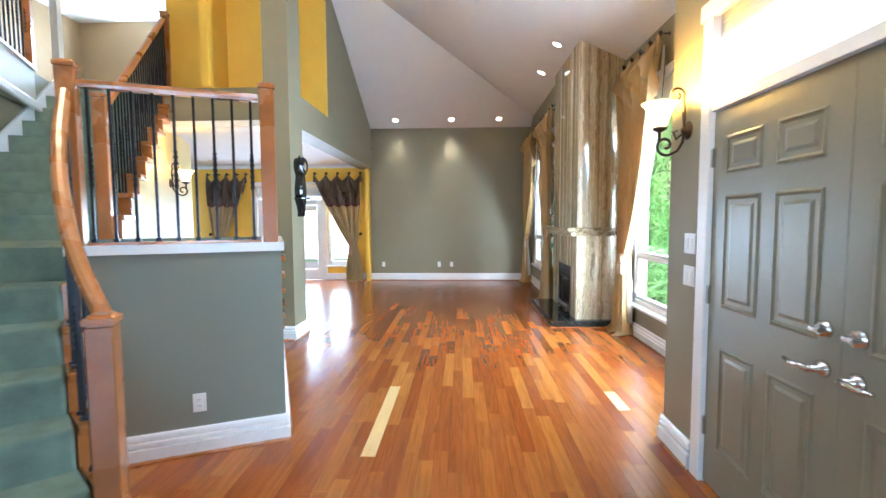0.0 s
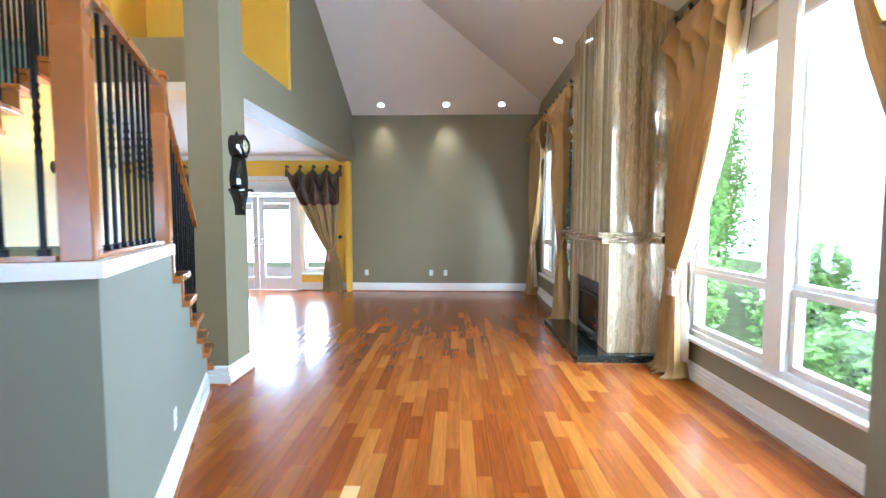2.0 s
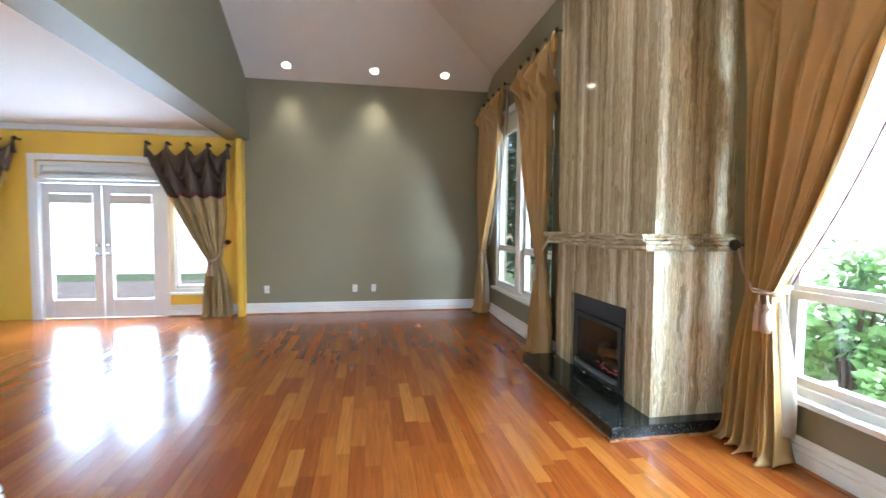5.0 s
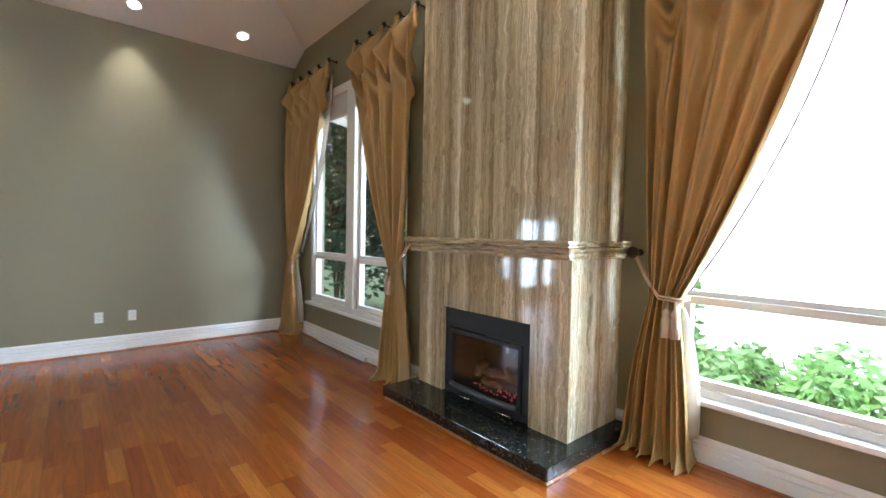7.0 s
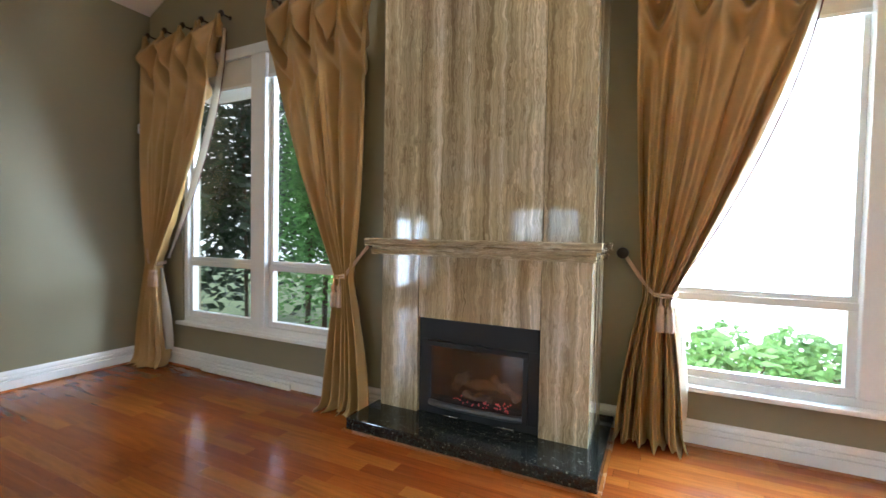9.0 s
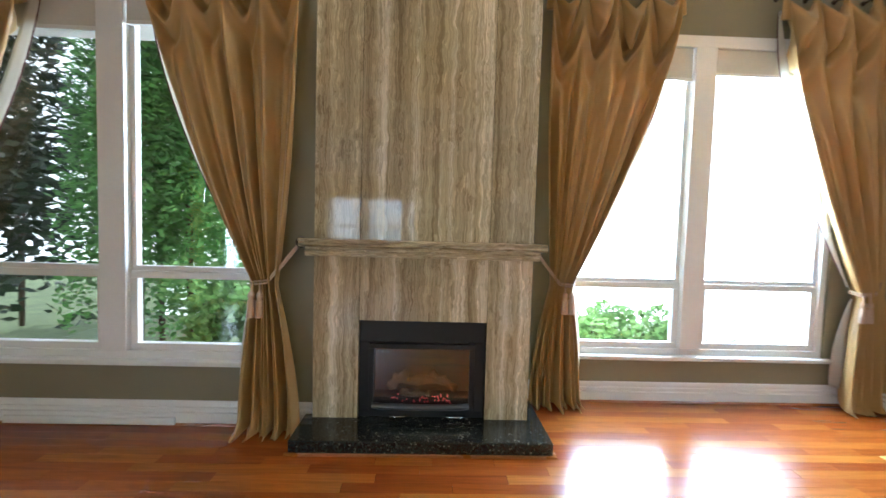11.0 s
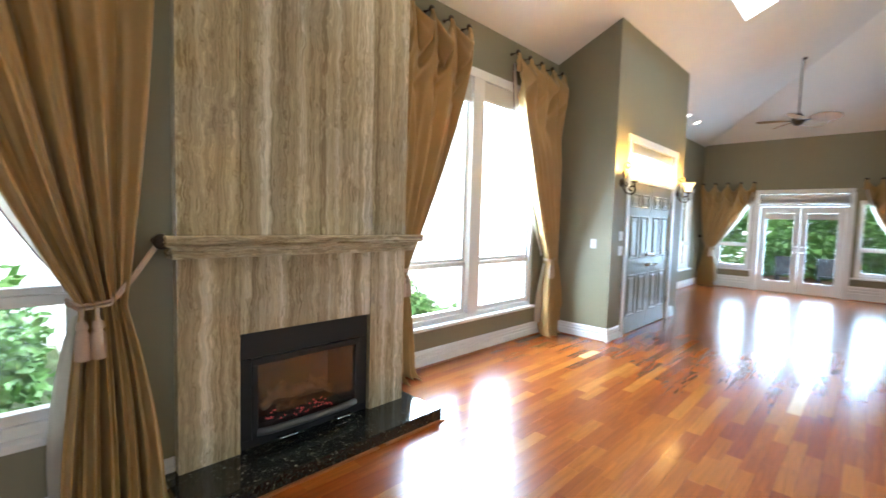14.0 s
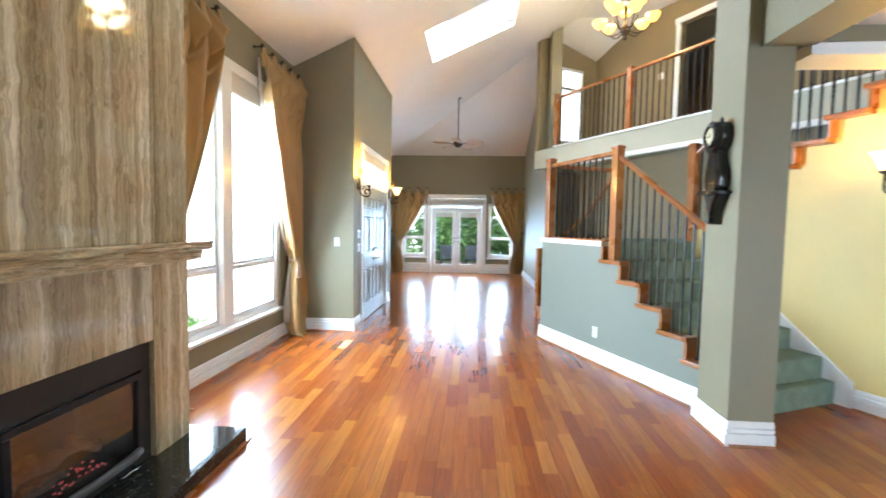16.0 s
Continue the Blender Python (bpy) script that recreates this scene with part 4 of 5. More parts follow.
# ---- curtains ----
def curtain(m, half0, half1, ztop, tie_x, tie_z, knob_x, label, valance=False, fall=1.55, seed=0, knobs=5, group="gold curtains"):
    """A tied-back panel on knobs. Local x along the wall, y into the room; half0 and half1 are the ends of its head."""
    c = thing("curtain", label, "curtain", group, m=m)
    rng = random.Random(seed)
    W = half1 - half0
    nx, nz = 110, 84
    ph = [rng.random() * 6.28 for _ in range(4)]

    def shape(s, h):
        """A point at s across and h down the cloth, both 0 to 1."""
        ht = 1 - tie_z / ztop
        near, far = (half0, half1) if abs(tie_x - half0) < abs(tie_x - half1) else (half1, half0)
        q = s if near == half0 else 1 - s
        wt = 0.17
        side = 1 if far > near else -1
        if h < ht:
            k = h / ht
            a = near + (tie_x - side * wt * 0.5 - near) * k ** 2.2
            b = far + (tie_x + side * wt * 0.5 - far) * k ** fall
            grow = 1 - 0.35 * k
        else:
            k = (h - ht) / (1 - ht)
            e = 1 - (1 - k) ** 1.7
            a = tie_x - side * (wt * 0.5 + 0.15 * e)
            b = tie_x + side * (wt * 0.5 + 0.09 * e)
            grow = 0.65 + 0.4 * e
        x = a + (b - a) * q
        cell = s * (knobs - 1)
        u = cell - math.floor(cell)
        n0 = int(cell) % 7
        dip = (1 - abs(2 * u - 1) ** 1.5) if 0 < s < 1 else 0.0
        z = ztop * (1 - h)
        drop = 0.34 + 0.035 * math.sin(2.3 * n0 + ph[3])
        z -= drop * dip * max(0.0, 1 - h / 0.34)
        # pleats hang from the knobs, then gather into broad folds of uneven width
        hung = math.cos(2 * math.pi * cell)
        w = 2 * math.pi * (4.6 * q + 0.22 * math.sin(2.4 * h + ph[0]) + 0.13 * math.sin(7 * q + ph[2]))
        gathered = 2.2 * abs(math.sin(0.5 * w + ph[1])) ** 0.6 - 1.25 + 0.36 * math.sin(2.3 * w + 1.5 * h + ph[2])
        mixed = min(1.0, max(0.0, (h - 0.10) / 0.25))
        fold = hung * (1 - mixed) + gathered * mixed
        soft = min(1.0, 0.35 + h / 0.12)
        y = 0.115 + 0.074 * grow * fold * soft
        # the slack head folds over in a cowl between two knobs
        y += 0.030 * dip * math.exp(-((h - 0.022) / 0.026) ** 2) - 0.060 * dip * math.exp(-((h - 0.068) / 0.014) ** 2)
        y += 0.065 * dip * math.exp(-((h - 0.105 - 0.02 * math.sin(3 * n0)) / 0.018) ** 2) - 0.05 * dip * math.exp(-((h - 0.155) / 0.02) ** 2)
        y += 0.010 * math.sin(9 * h + 4 * q + ph[3]) + 0.006 * math.sin(31 * h + 9 * q + ph[0]) * (1 - mixed)
        # spare length lies on the floor
        if h > 0.955:
            p = min(1.0, (h - 0.955) / 0.045)
            y += 0.075 * p * p * (0.7 + 0.5 * math.sin(1.5 * w + ph[3]))
            x += side * 0.05 * p * p * (q - 0.35)
            z = ztop * 0.045 * (1 - p) ** 1.6 + 0.020 * p * (0.6 + 0.5 * math.sin(2.1 * w + ph[0]))
        return Vector((x, max(y, 0.012), max(z, 0.004)))

    def cloth(name, s0, s1, h0, h1, mat, off=0.0, lab=""):
        bm = bmesh.new()
        grid = []
        rows = max(4, int(nz * (h1 - h0)))
        for j in range(rows + 1):
            grid.append([bm.verts.new(shape(s0 + (s1 - s0) * i / nx, h0 + (h1 - h0) * j / rows) + Vector((0, off, 0))) for i in range(nx + 1)])
        for j in range(rows):
            for i in range(nx):
                bm.faces.new((grid[j][i], grid[j][i + 1], grid[j + 1][i + 1], grid[j + 1][i]))
        ob = part(name, bm, mat, c, lab, smooth=True)
        so = ob.modifiers.new("thickness", "SOLIDIFY")
        so.thickness = 0.004
        return ob

    cloth("panel", 0, 1, 0.0, 1.0, STRIPE if valance else GOLD)
    if valance:
        cloth("valance", 0, 1, 0.0, 0.275, BROWN, 0.014, "brown satin valance with tassel fringe")
        cloth("fringe", 0, 1, 0.262, 0.29, FRINGE, 0.020, "dark red bead fringe")
    for k in range(knobs - 1):
        # slack cloth between two knobs falls forward in a cowl
        bm = bmesh.new()
        lean, deep = rng.uniform(-0.12, 0.12), rng.uniform(0.85, 1.15)
        grid = []
        for j in range(11):
            v = j / 10
            row = []
            for i in range(17):
                u = i / 16
                bell = max(0.0, 1 - abs(2 * u - 1 - lean * (1 - abs(2 * u - 1))) ** 1.35)
                x = half0 + W * (k + 0.03 + 0.94 * u) / (knobs - 1)
                z = ztop - 0.035 - 0.03 * v - (0.15 + 0.25 * v) * deep * bell
                y = 0.125 + bell * (0.035 + 0.125 * math.sin(math.pi * v ** 0.7) ** 0.8 + 0.022 * math.sin(11 * v + 3 * k)) - 0.05 * v
                row.append(bm.verts.new((x, y, z)))
            grid.append(row)
        for a, b in zip(grid, grid[1:]):
            for i in range(16):
                bm.faces.new((a[i], a[i + 1], b[i + 1], b[i]))
        sw = part("cowl", bm, BROWN if valance else GOLD, c, smooth=True)
        sw.modifiers.new("thickness", "SOLIDIFY").thickness = 0.004
    if not valance:
        # the lining turned out along the hanging tail
        tail = 1.0 if abs(tie_x - half0) < abs(tie_x - half1) else 0.0
        side = 1 if tail else -1
        bm = bmesh.new()
        grid = []
        for j in range(25):
            p = shape(tail, 1 - tie_z / ztop + 0.01 + (0.94 - 1 + tie_z / ztop) * j / 24)
            spread = 0.02 + 0.05 * math.sin(math.pi * min(1, j / 26)) ** 0.6
            grid.append([bm.verts.new((p.x + side * spread * (e - 0.3), p.y * 0.5 + 0.03 * math.sin(2.5 * e + 0.1 * j), p.z)) for e in (0, 0.25, 0.5, 0.75, 1.0)])
        for a, b in zip(grid, grid[1:]):
            for i in range(4):
                bm.faces.new((a[i], a[i + 1], b[i + 1], b[i]))
        part("turned_lining", bm, LINING, c, "pale satin lining", smooth=True).modifiers.new("thickness", "SOLIDIFY").thickness = 0.003
    if not valance:
        # pale lining that shows past the free edge, with a dark braid on its border
        free = 1.0 if abs(tie_x - half0) < abs(tie_x - half1) else 0.0
        way = 1 if free else -1
        ht = 1 - tie_z / ztop
        edge = [(shape(free, 0.03 + (ht - 0.05) * k / 40), k / 40) for k in range(41)]
        bm = bmesh.new()
        rows = [[bm.verts.new((p.x + way * e * 0.060 * math.sin(math.pi * min(1, k * 1.05)) ** 0.7, 0.035 + 0.02 * (1 - e), p.z)) for e in (-0.4, 0.0, 0.5, 1.0)] for p, k in edge]
        for a, b in zip(rows, rows[1:]):
            for i in range(3):
                bm.faces.new((a[i], a[i + 1], b[i + 1], b[i]))
        ln = part("lining", bm, LINING, c, "pale satin lining", smooth=True)
        ln.modifiers.new("thickness", "SOLIDIFY").thickness = 0.003
        bm = bmesh.new()
        sweep(bm, [(p.x + way * 0.060 * math.sin(math.pi * min(1, k * 1.05)) ** 0.7, 0.04, p.z) for p, k in edge], [0.0035 + 0.0015 * (i % 2) for i in range(41)], 5)
        part("braid", bm, FRINGE, c, "dark braid trim", smooth=True)
    for k in range(knobs):
        x = half0 + W * k / (knobs - 1)
        bm = bmesh.new()
        lathe(bm, [(0.020, 0), (0.020, 0.008), (0.008, 0.012), (0.008, 0.075), (0.018, 0.08), (0.032, 0.092), (0.033, 0.104), (0.022, 0.114), (0.008, 0.118)], 14, Matrix.Translation((x, 0, ztop + 0.01)) @ pose(0, 0, 0, -90))
        part("knob", bm, BRONZE, c, "dark bronze curtain knob", smooth=True)
        bm = bmesh.new()
        sweep(bm, [(x, 0.085, ztop + 0.035), (x + 0.004, 0.115, ztop - 0.01), (x, 0.125, ztop - 0.08), (x - 0.003, 0.120, ztop - 0.20)], [0.012, 0.020, 0.030, 0.040], 8, 0.6)
        part("tab", bm, BROWN if valance else GOLD, c, smooth=True)
    # tie-back: holdback knob, cord, two tassels
    bm = bmesh.new()
    lathe(bm, [(0.022, 0), (0.022, 0.008), (0.009, 0.012), (0.009, 0.085), (0.026, 0.095), (0.040, 0.11), (0.038, 0.125), (0.015, 0.135)], 16, Matrix.Translation((knob_x, 0, tie_z + 0.29)) @ pose(0, 0, 0, -90))
    part("holdback", bm, BRONZE, c, "dark bronze holdback knob", smooth=True)
    d = 1 if knob_x > tie_x else -1
    bm = bmesh.new()
    for dz in (0.0, 0.018):
        sweep(bm, [(knob_x, 0.10, tie_z + 0.29 + dz), ((knob_x + tie_x) / 2, 0.15, tie_z + 0.13 + dz), (tie_x + d * 0.02, 0.165, tie_z + 0.015 + dz), (tie_x - d * 0.09, 0.15, tie_z + dz), (tie_x - d * 0.125, 0.07, tie_z + 0.02 + dz)], 0.008, 7)
    part("tie_cord", bm, CORD, c, "twisted pale cord", smooth=True)
    for q in (-0.028, 0.028):
        xq = tie_x - d * 0.055 + q
        bm = bmesh.new()
        lathe(bm, [(0.006, 0.0), (0.008, -0.05), (0.020, -0.06), (0.024, -0.085), (0.016, -0.10), (0.026, -0.11), (0.030, -0.22), (0.026, -0.225)], 14, Matrix.Translation((xq, 0.165, tie_z + 0.005)))
        part("tassel", bm, CORD, c, "pale pink silk tassel", smooth=True)
    return c


STRIPE = material("striped_gold_satin", (0.42, 0.30, 0.13), 0.45, grain=30, vary=0.25, bump=0.1)
FRINGE = material("dark_red_fringe", (0.10, 0.02, 0.025), 0.7, grain=200, vary=0.4, bump=0.5)
LINING = see_through(material("pale_satin_lining", (0.70, 0.66, 0.58), 0.5, grain=240, vary=0.08, bump=0.08), (0.85, 0.82, 0.75), 0.6)
CORD = material("pale_rose_silk", (0.52, 0.36, 0.25), 0.5, grain=260, vary=0.2, bump=0.4)
EAST_IN = Matrix.Rotation(radians(90), 4, "Z")      # local x runs north, local y west into the room
GL = "gold satin curtain tied back with tassels on bronze knobs"
curtain(Matrix.Translation((ES, 6.0, 0)) @ EAST_IN, -0.62, 0.42, 3.38, 0.25, 0.99, 0.47, GL, seed=1)
curtain(Matrix.Translation((ES, 4.0, 0)) @ EAST_IN, -0.46, 0.53, 3.38, -0.34, 0.97, -0.50, GL, seed=2)
curtain(Matrix.Translation((EN, 10.42, 0)) @ EAST_IN, -0.52, 0.60, 3.36, 0.46, 1.03, 0.60, GL, seed=3)
curtain(Matrix.Translation((EN, 8.76, 0)) @ EAST_IN, -0.56, 0.50, 3.36, -0.34, 1.03, -0.57, GL, seed=4)
curtain(Matrix.Translation((EP, -1.2, 0)) @ EAST_IN, -0.6, 0.5, 2.52, 0.3, 0.9, 0.5, GL, seed=5)
curtain(Matrix.Translation((2.05, SOUTH, 0)), -0.50, 0.58, 2.54, 0.36, 0.95, 0.58, GL, seed=6)
curtain(Matrix.Translation((-0.85, SOUTH, 0)), -0.50, 0.47, 2.54, -0.30, 0.95, -0.48, GL, seed=7)
NIN = Matrix.Rotation(radians(180), 4, "Z")
curtain(Matrix.Translation((-2.57, NORTH, 0)) @ NIN, -0.56, 0.55, 2.57, -0.36, 0.84, -0.54, "striped gold curtain with brown satin valance and fringe", valance=True, seed=8, fall=1.3, group="valance curtains")
curtain(Matrix.Translation((-5.2, NORTH, 0)) @ NIN, -0.40, 0.55, 2.57, 0.30, 0.84, 0.52, "striped gold curtain with brown satin valance and fringe", valance=True, seed=9, fall=1.3, group="valance curtains")


# ---- staircase: in its own frame, x to the east, y up the line of the flights ----
WID, WC, RUN, RISE, L1 = 1.13, 1.30, 0.27, 0.19, 1.19
# the half wall's bluish tone is daylight painted into the wall colour
pony = boxes("pony_wall", SAGE_COOL_LIT, [(-WID, 0, 0, 0.12, -0.03, LAND - 0.055), (-0.12, 0, 0.12, L1, -0.03, LAND - 0.055)], m=STAIR)
tagged(pony, "sage half wall with cool daylight in its colour, carries the landing", "wall", kind="structure")
capm = boxes("pony_cap", TRIM, [(-WID - 0.02, 0.02, -0.02, 0.14, LAND - 0.055, LAND), (-0.14, 0.02, 0.14, L1 - 0.02, LAND - 0.055, LAND)], m=STAIR)
tagged(capm, "white cap board on the half wall", "trim", kind="structure")
tagged(boxes("trim_pony_corner", TRIM, [(-WID - 0.004, -WID + 0.07, -0.006, 0.0, 0.0, LAND - 0.06)], m=STAIR), "white corner board of the half wall", "trim", kind="structure")
stairs = thing("staircase", "green carpeted staircase with orange wood tread ends", "staircase", m=STAIR)
boxes("landing", CARPET, [(-2.35, -0.141, 0.02, L1 - 0.022, LAND - 0.2, LAND - 0.002)], stairs)


def inner(k):
    """Plan point of the curved inner side of the entrance flight after k steps."""
    s = k / 6
    return (-WID + 0.48 * s ** 1.6, -1.11 * s)


def outer(k):
    return (-2.35, -0.30 * k)


for k in range(1, 7):
    z = LAND - RISE * k
    y = L1 + RUN * (k - 1)
    run = RUN if k < 6 else 0.10
    boxes("step", CARPET, [(-WC + 0.03, -0.10, y - 0.02, y + run + 0.025, -0.02, z)], stairs, bevel=0.018)
    boxes("tread_end", WOOD, [(-0.10, 0.05, y - 0.02, y + run + 0.035, z - 0.04, z + 0.003)], stairs, bevel=0.008)
    boxes("riser_end", WOOD, [(-0.10, 0.012, y + run - 0.02, y + run + 0.012, z - RISE, z - 0.041)], stairs)
    # same daylight-tinted sage as the half wall
    boxes("string_wall", SAGE_COOL_LIT, [(-0.10, 0.0, y, y + (RUN if k < 6 else 0.10), -0.02, z - 0.041)], stairs)
boxes("riser_end", WOOD, [(-0.10, 0.012, L1 - 0.02, L1 + 0.012, LAND - RISE + 0.004, LAND - 0.056)], stairs)
for k in range(1, 7):
    z = LAND - RISE * k
    a, b, c, d = inner(k - 1), inner(k), outer(k), outer(k - 1)
    bm = bmesh.new()
    prism(bm, [a, d, (c[0], c[1] - 0.025), (b[0], b[1] - 0.025)], -0.02, z)
    part("step", bm, CARPET, stairs, bevel=0.018)
    e = Vector((b[0] - a[0], b[1] - a[1], 0)).normalized()
    n = Vector((-e.y, e.x, 0))
    if n.x < 0:
        n = -n
    q = [(a[0], a[1]), (b[0] + e.x * 0.04, b[1] + e.y * 0.04), (b[0] + e.x * 0.04 + n.x * 0.085, b[1] + e.y * 0.04 + n.y * 0.085), (a[0] + n.x * 0.085, a[1] + n.y * 0.085)]
    bm = bmesh.new()
    prism(bm, q, z - 0.04, z + 0.003)
    part("tread_end", bm, WOOD, stairs, bevel=0.008)
    bm = bmesh.new()
    prism(bm, [a, b, (b[0] + n.x * 0.04, b[1] + n.y * 0.04), (a[0] + n.x * 0.04, a[1] + n.y * 0.04)], -0.02, z - 0.041)
    part("string_panel", bm, WOOD, stairs)
for k in range(1, 10):
    z = LAND + RISE * k
    y = L1 + RUN * (k - 1)
    boxes("step", CARPET, [(-2.35, -WC - 0.02, y - 0.03, y + RUN, z - 0.35, z)], stairs, bevel=0.018)
    boxes("tread_end", WOOD, [(-WC - 0.02, -WC + 0.14, y - 0.045, y + RUN - 0.001, z - 0.04, z + 0.003)], stairs, bevel=0.008)
    boxes("riser_end", WOOD, [(-WC - 0.02, -WC + 0.115, y - 0.012, y + 0.012, z - RISE + 0.004, z - 0.041)], stairs)
under = bmesh.new()
for k in range(1, 10):
    box(under, -WC - 0.02, -WC + 0.02, L1 + RUN * (k - 1), L1 + RUN * k, -0.03, LAND + RISE * k - 0.041)
box(under, -WC - 0.02, -WC + 0.02, L1 + RUN * 9, 5.2, -0.03, 2.69)
tagged(part("stair_wall", under, PALE_YELLOW, m=STAIR), "pale yellow wall under the upper flight", "wall", kind="structure")
tagged(boxes("stair_side_wall", SAGE, [(-2.47, -2.351, -2.4, 3.7, -0.03, UPPER)], m=STAIR), "sage green wall along the stairs", "wall", kind="structure")
bm = bmesh.new()
for y0, z0, y1, z1 in ((L1 - 0.1, LAND + 0.10, L1 + RUN * 9, LAND + RISE * 9 + 0.16), ):
    vs = [bm.verts.new(p) for p in ((-2.35, y0, z0 - 0.3), (-2.35, y1, z1 - 0.3), (-2.35, y1, z1 + 0.10), (-2.35, y0, z0 + 0.10), (-2.325, y0, z0 - 0.3), (-2.325, y1, z1 - 0.3), (-2.325, y1, z1 + 0.10), (-2.325, y0, z0 + 0.10))]
    for f in ((0, 1, 2, 3), (7, 6, 5, 4), (0, 4, 5, 1), (1, 5, 6, 2), (2, 6, 7, 3), (3, 7, 4, 0)):
        bm.faces.new([vs[i] for i in f])
part("wall_string", bm, TRIM, stairs, "white sloped stair skirting")
bm = bmesh.new()
vs = [bm.verts.new(p) for p in ((-WC + 0.021, 2.0, 0), (-WC + 0.021, 2.79, 0), (-WC + 0.021, 2.79, 0.22), (-WC + 0.021, 2.0, 0.84), (-WC + 0.045, 2.0, 0), (-WC + 0.045, 2.79, 0), (-WC + 0.045, 2.79, 0.22), (-WC + 0.045, 2.0, 0.84))]
for f in ((0, 1, 2, 3), (7, 6, 5, 4), (0, 4, 5, 1), (1, 5, 6, 2), (2, 6, 7, 3), (3, 7, 4, 0)):
    bm.faces.new([vs[i] for i in f])
part("wall_string", bm, TRIM, stairs, "white sloped stair skirting")

# ---- railings ----
bar_meshes = {}


def bar_mesh(h, twisted):
    key = (round(h, 2), twisted)
    if key not in bar_meshes:
        bm = bmesh.new()
        box(bm, -0.0075, 0.0075, -0.0075, 0.0075, 0, key[0])
        if twisted:
            n = 13
            z0, z1 = key[0] * 0.36, key[0] * 0.62
            lathe(bm, [(0.009 + 0.005 * (k % 2), z0 + (z1 - z0) * k / n) for k in range(n + 1)], 6)
        box(bm, -0.014, 0.014, -0.014, 0.014, 0.0, 0.022)
        bmesh.ops.recalc_face_normals(bm, faces=bm.faces)
        me = bpy.data.meshes.new("baluster")
        bm.to_mesh(me)
        bm.free()
        me.materials.append(IRON)
        bar_meshes[key] = me
    return bar_meshes[key]


def newel(parent, x, y, z0, z1, w=0.090):
    h = w / 2
    bm = bmesh.new()
    box(bm, -h, h, -h, h, z0, z1 - 0.045)
    post = part("newel_post", bm, WOOD, parent, bevel=0.004, m=Matrix.Translation((x, y, 0)))
    bm = bmesh.new()
    rows = []
    for o, z in ((-0.006, -0.0448), (-0.006, -0.038), (0.006, -0.036), (0.007, -0.014), (-0.004, -0.010), (-0.010, 0.0)):
        q = h + o
        rows.append([bm.verts.new((sx * q, sy * q, z1 + z)) for sx, sy in ((-1, -1), (1, -1), (1, 1), (-1, 1))])
    for a, b in zip(rows, rows[1:]):
        for k in range(4):
            bm.faces.new((a[k], a[(k + 1) % 4], b[(k + 1) % 4], b[k]))
    bm.faces.new(rows[0][::-1])
    bm.faces.new(rows[-1])
    part("post_cap", bm, WOOD, post)
    return post


def hand_rail(parent, path):
    bm = bmesh.new()
    prof = [(-0.030, -0.022), (0.030, -0.022), (0.034, -0.004), (0.026, 0.018), (0.010, 0.026), (-0.010, 0.026), (-0.026, 0.018), (-0.034, -0.004)]
    path = [Vector(p) for p in path]
    rings = []
    for i, p in enumerate(path):
        d = path[min(i + 1, len(path) - 1)] - path[max(i - 1, 0)]
        side = Vector((d.y, -d.x, 0)).normalized()
        rings.append([bm.verts.new(p + side * a + Vector((0, 0, b))) for a, b in prof])
    for a, b in zip(rings, rings[1:]):
        for k in range(8):
            bm.faces.new((a[k], a[(k + 1) % 8], b[(k + 1) % 8], b[k]))
    bm.faces.new(rings[0][::-1])
    bm.faces.new(rings[-1])
    return part("handrail", bm, WOOD, parent, smooth=False)


def balusters(parent, spots, first=0):
    """spots: (x, y, foot, head)."""
    for i, (x, y, z0, z1) in enumerate(spots):
        ob = new("baluster", bar_mesh(z1 - z0, (i + first) % 2 == 0))
        ob.parent = parent
        ob.matrix_basis = Matrix.Translation((x, y, z0))


RT = LAND + 0.93
RL = "orange wood handrail on black iron balusters"
r = thing("railing_landing", RL + " round the landing", "railing", "railings", m=STAIR)
newel(r, -WID + 0.02, 0.06, LAND, LAND + 1.05)
newel(r, -0.06, 0.06, LAND, LAND + 1.03)
newel(r, -0.06, L1 + 0.10, LAND - RISE, LAND + 1.0)
hand_rail(r, [(-WID + 0.07, 0.06, RT), (-0.115, 0.06, RT)])
hand_rail(r, [(-0.06, 0.115, RT), (-0.06, L1 + 0.045, RT)])
boxes("shoe_rail", WOOD, [(-WID + 0.08, -0.12, 0.03, 0.09, LAND, LAND + 0.018), (-0.09, -0.03, 0.12, L1 - 0.02, LAND, LAND + 0.018)], r)
balusters(r, [(-0.16 - 0.108 * k, 0.06, LAND + 0.018, RT - 0.02) for k in range(9)])
balusters(r, [(-0.06, 0.21 + 0.105 * k, LAND + 0.018, RT - 0.02) for k in range(9)])
r = thing("railing_lower_flight", RL + " of the lower flight", "railing", "railings", m=STAIR)
y0, y1 = L1 + 0.15, 2.44
hand_rail(r, [(-0.06, y0, RT - 0.06), (-0.06, y1, RT - 0.06 - (y1 - y0) * RISE / RUN)])
balusters(r, [(-0.06, L1 + RUN * (k - 1) + f, LAND - RISE * k, RT - 0.085 - (L1 + RUN * (k - 1) + f - y0) * RISE / RUN) for k in range(1, 6) for f in (0.06, 0.15, 0.24) if L1 + RUN * (k - 1) + f > L1 + 0.18 and L1 + RUN * (k - 1) + f < 2.44])
r = thing("railing_entrance_flight", "curved " + RL, "railing", "railings", m=STAIR)
nx, ny = inner(6)
newel(r, nx, ny, 0.0, 1.13, 0.088)
path = []
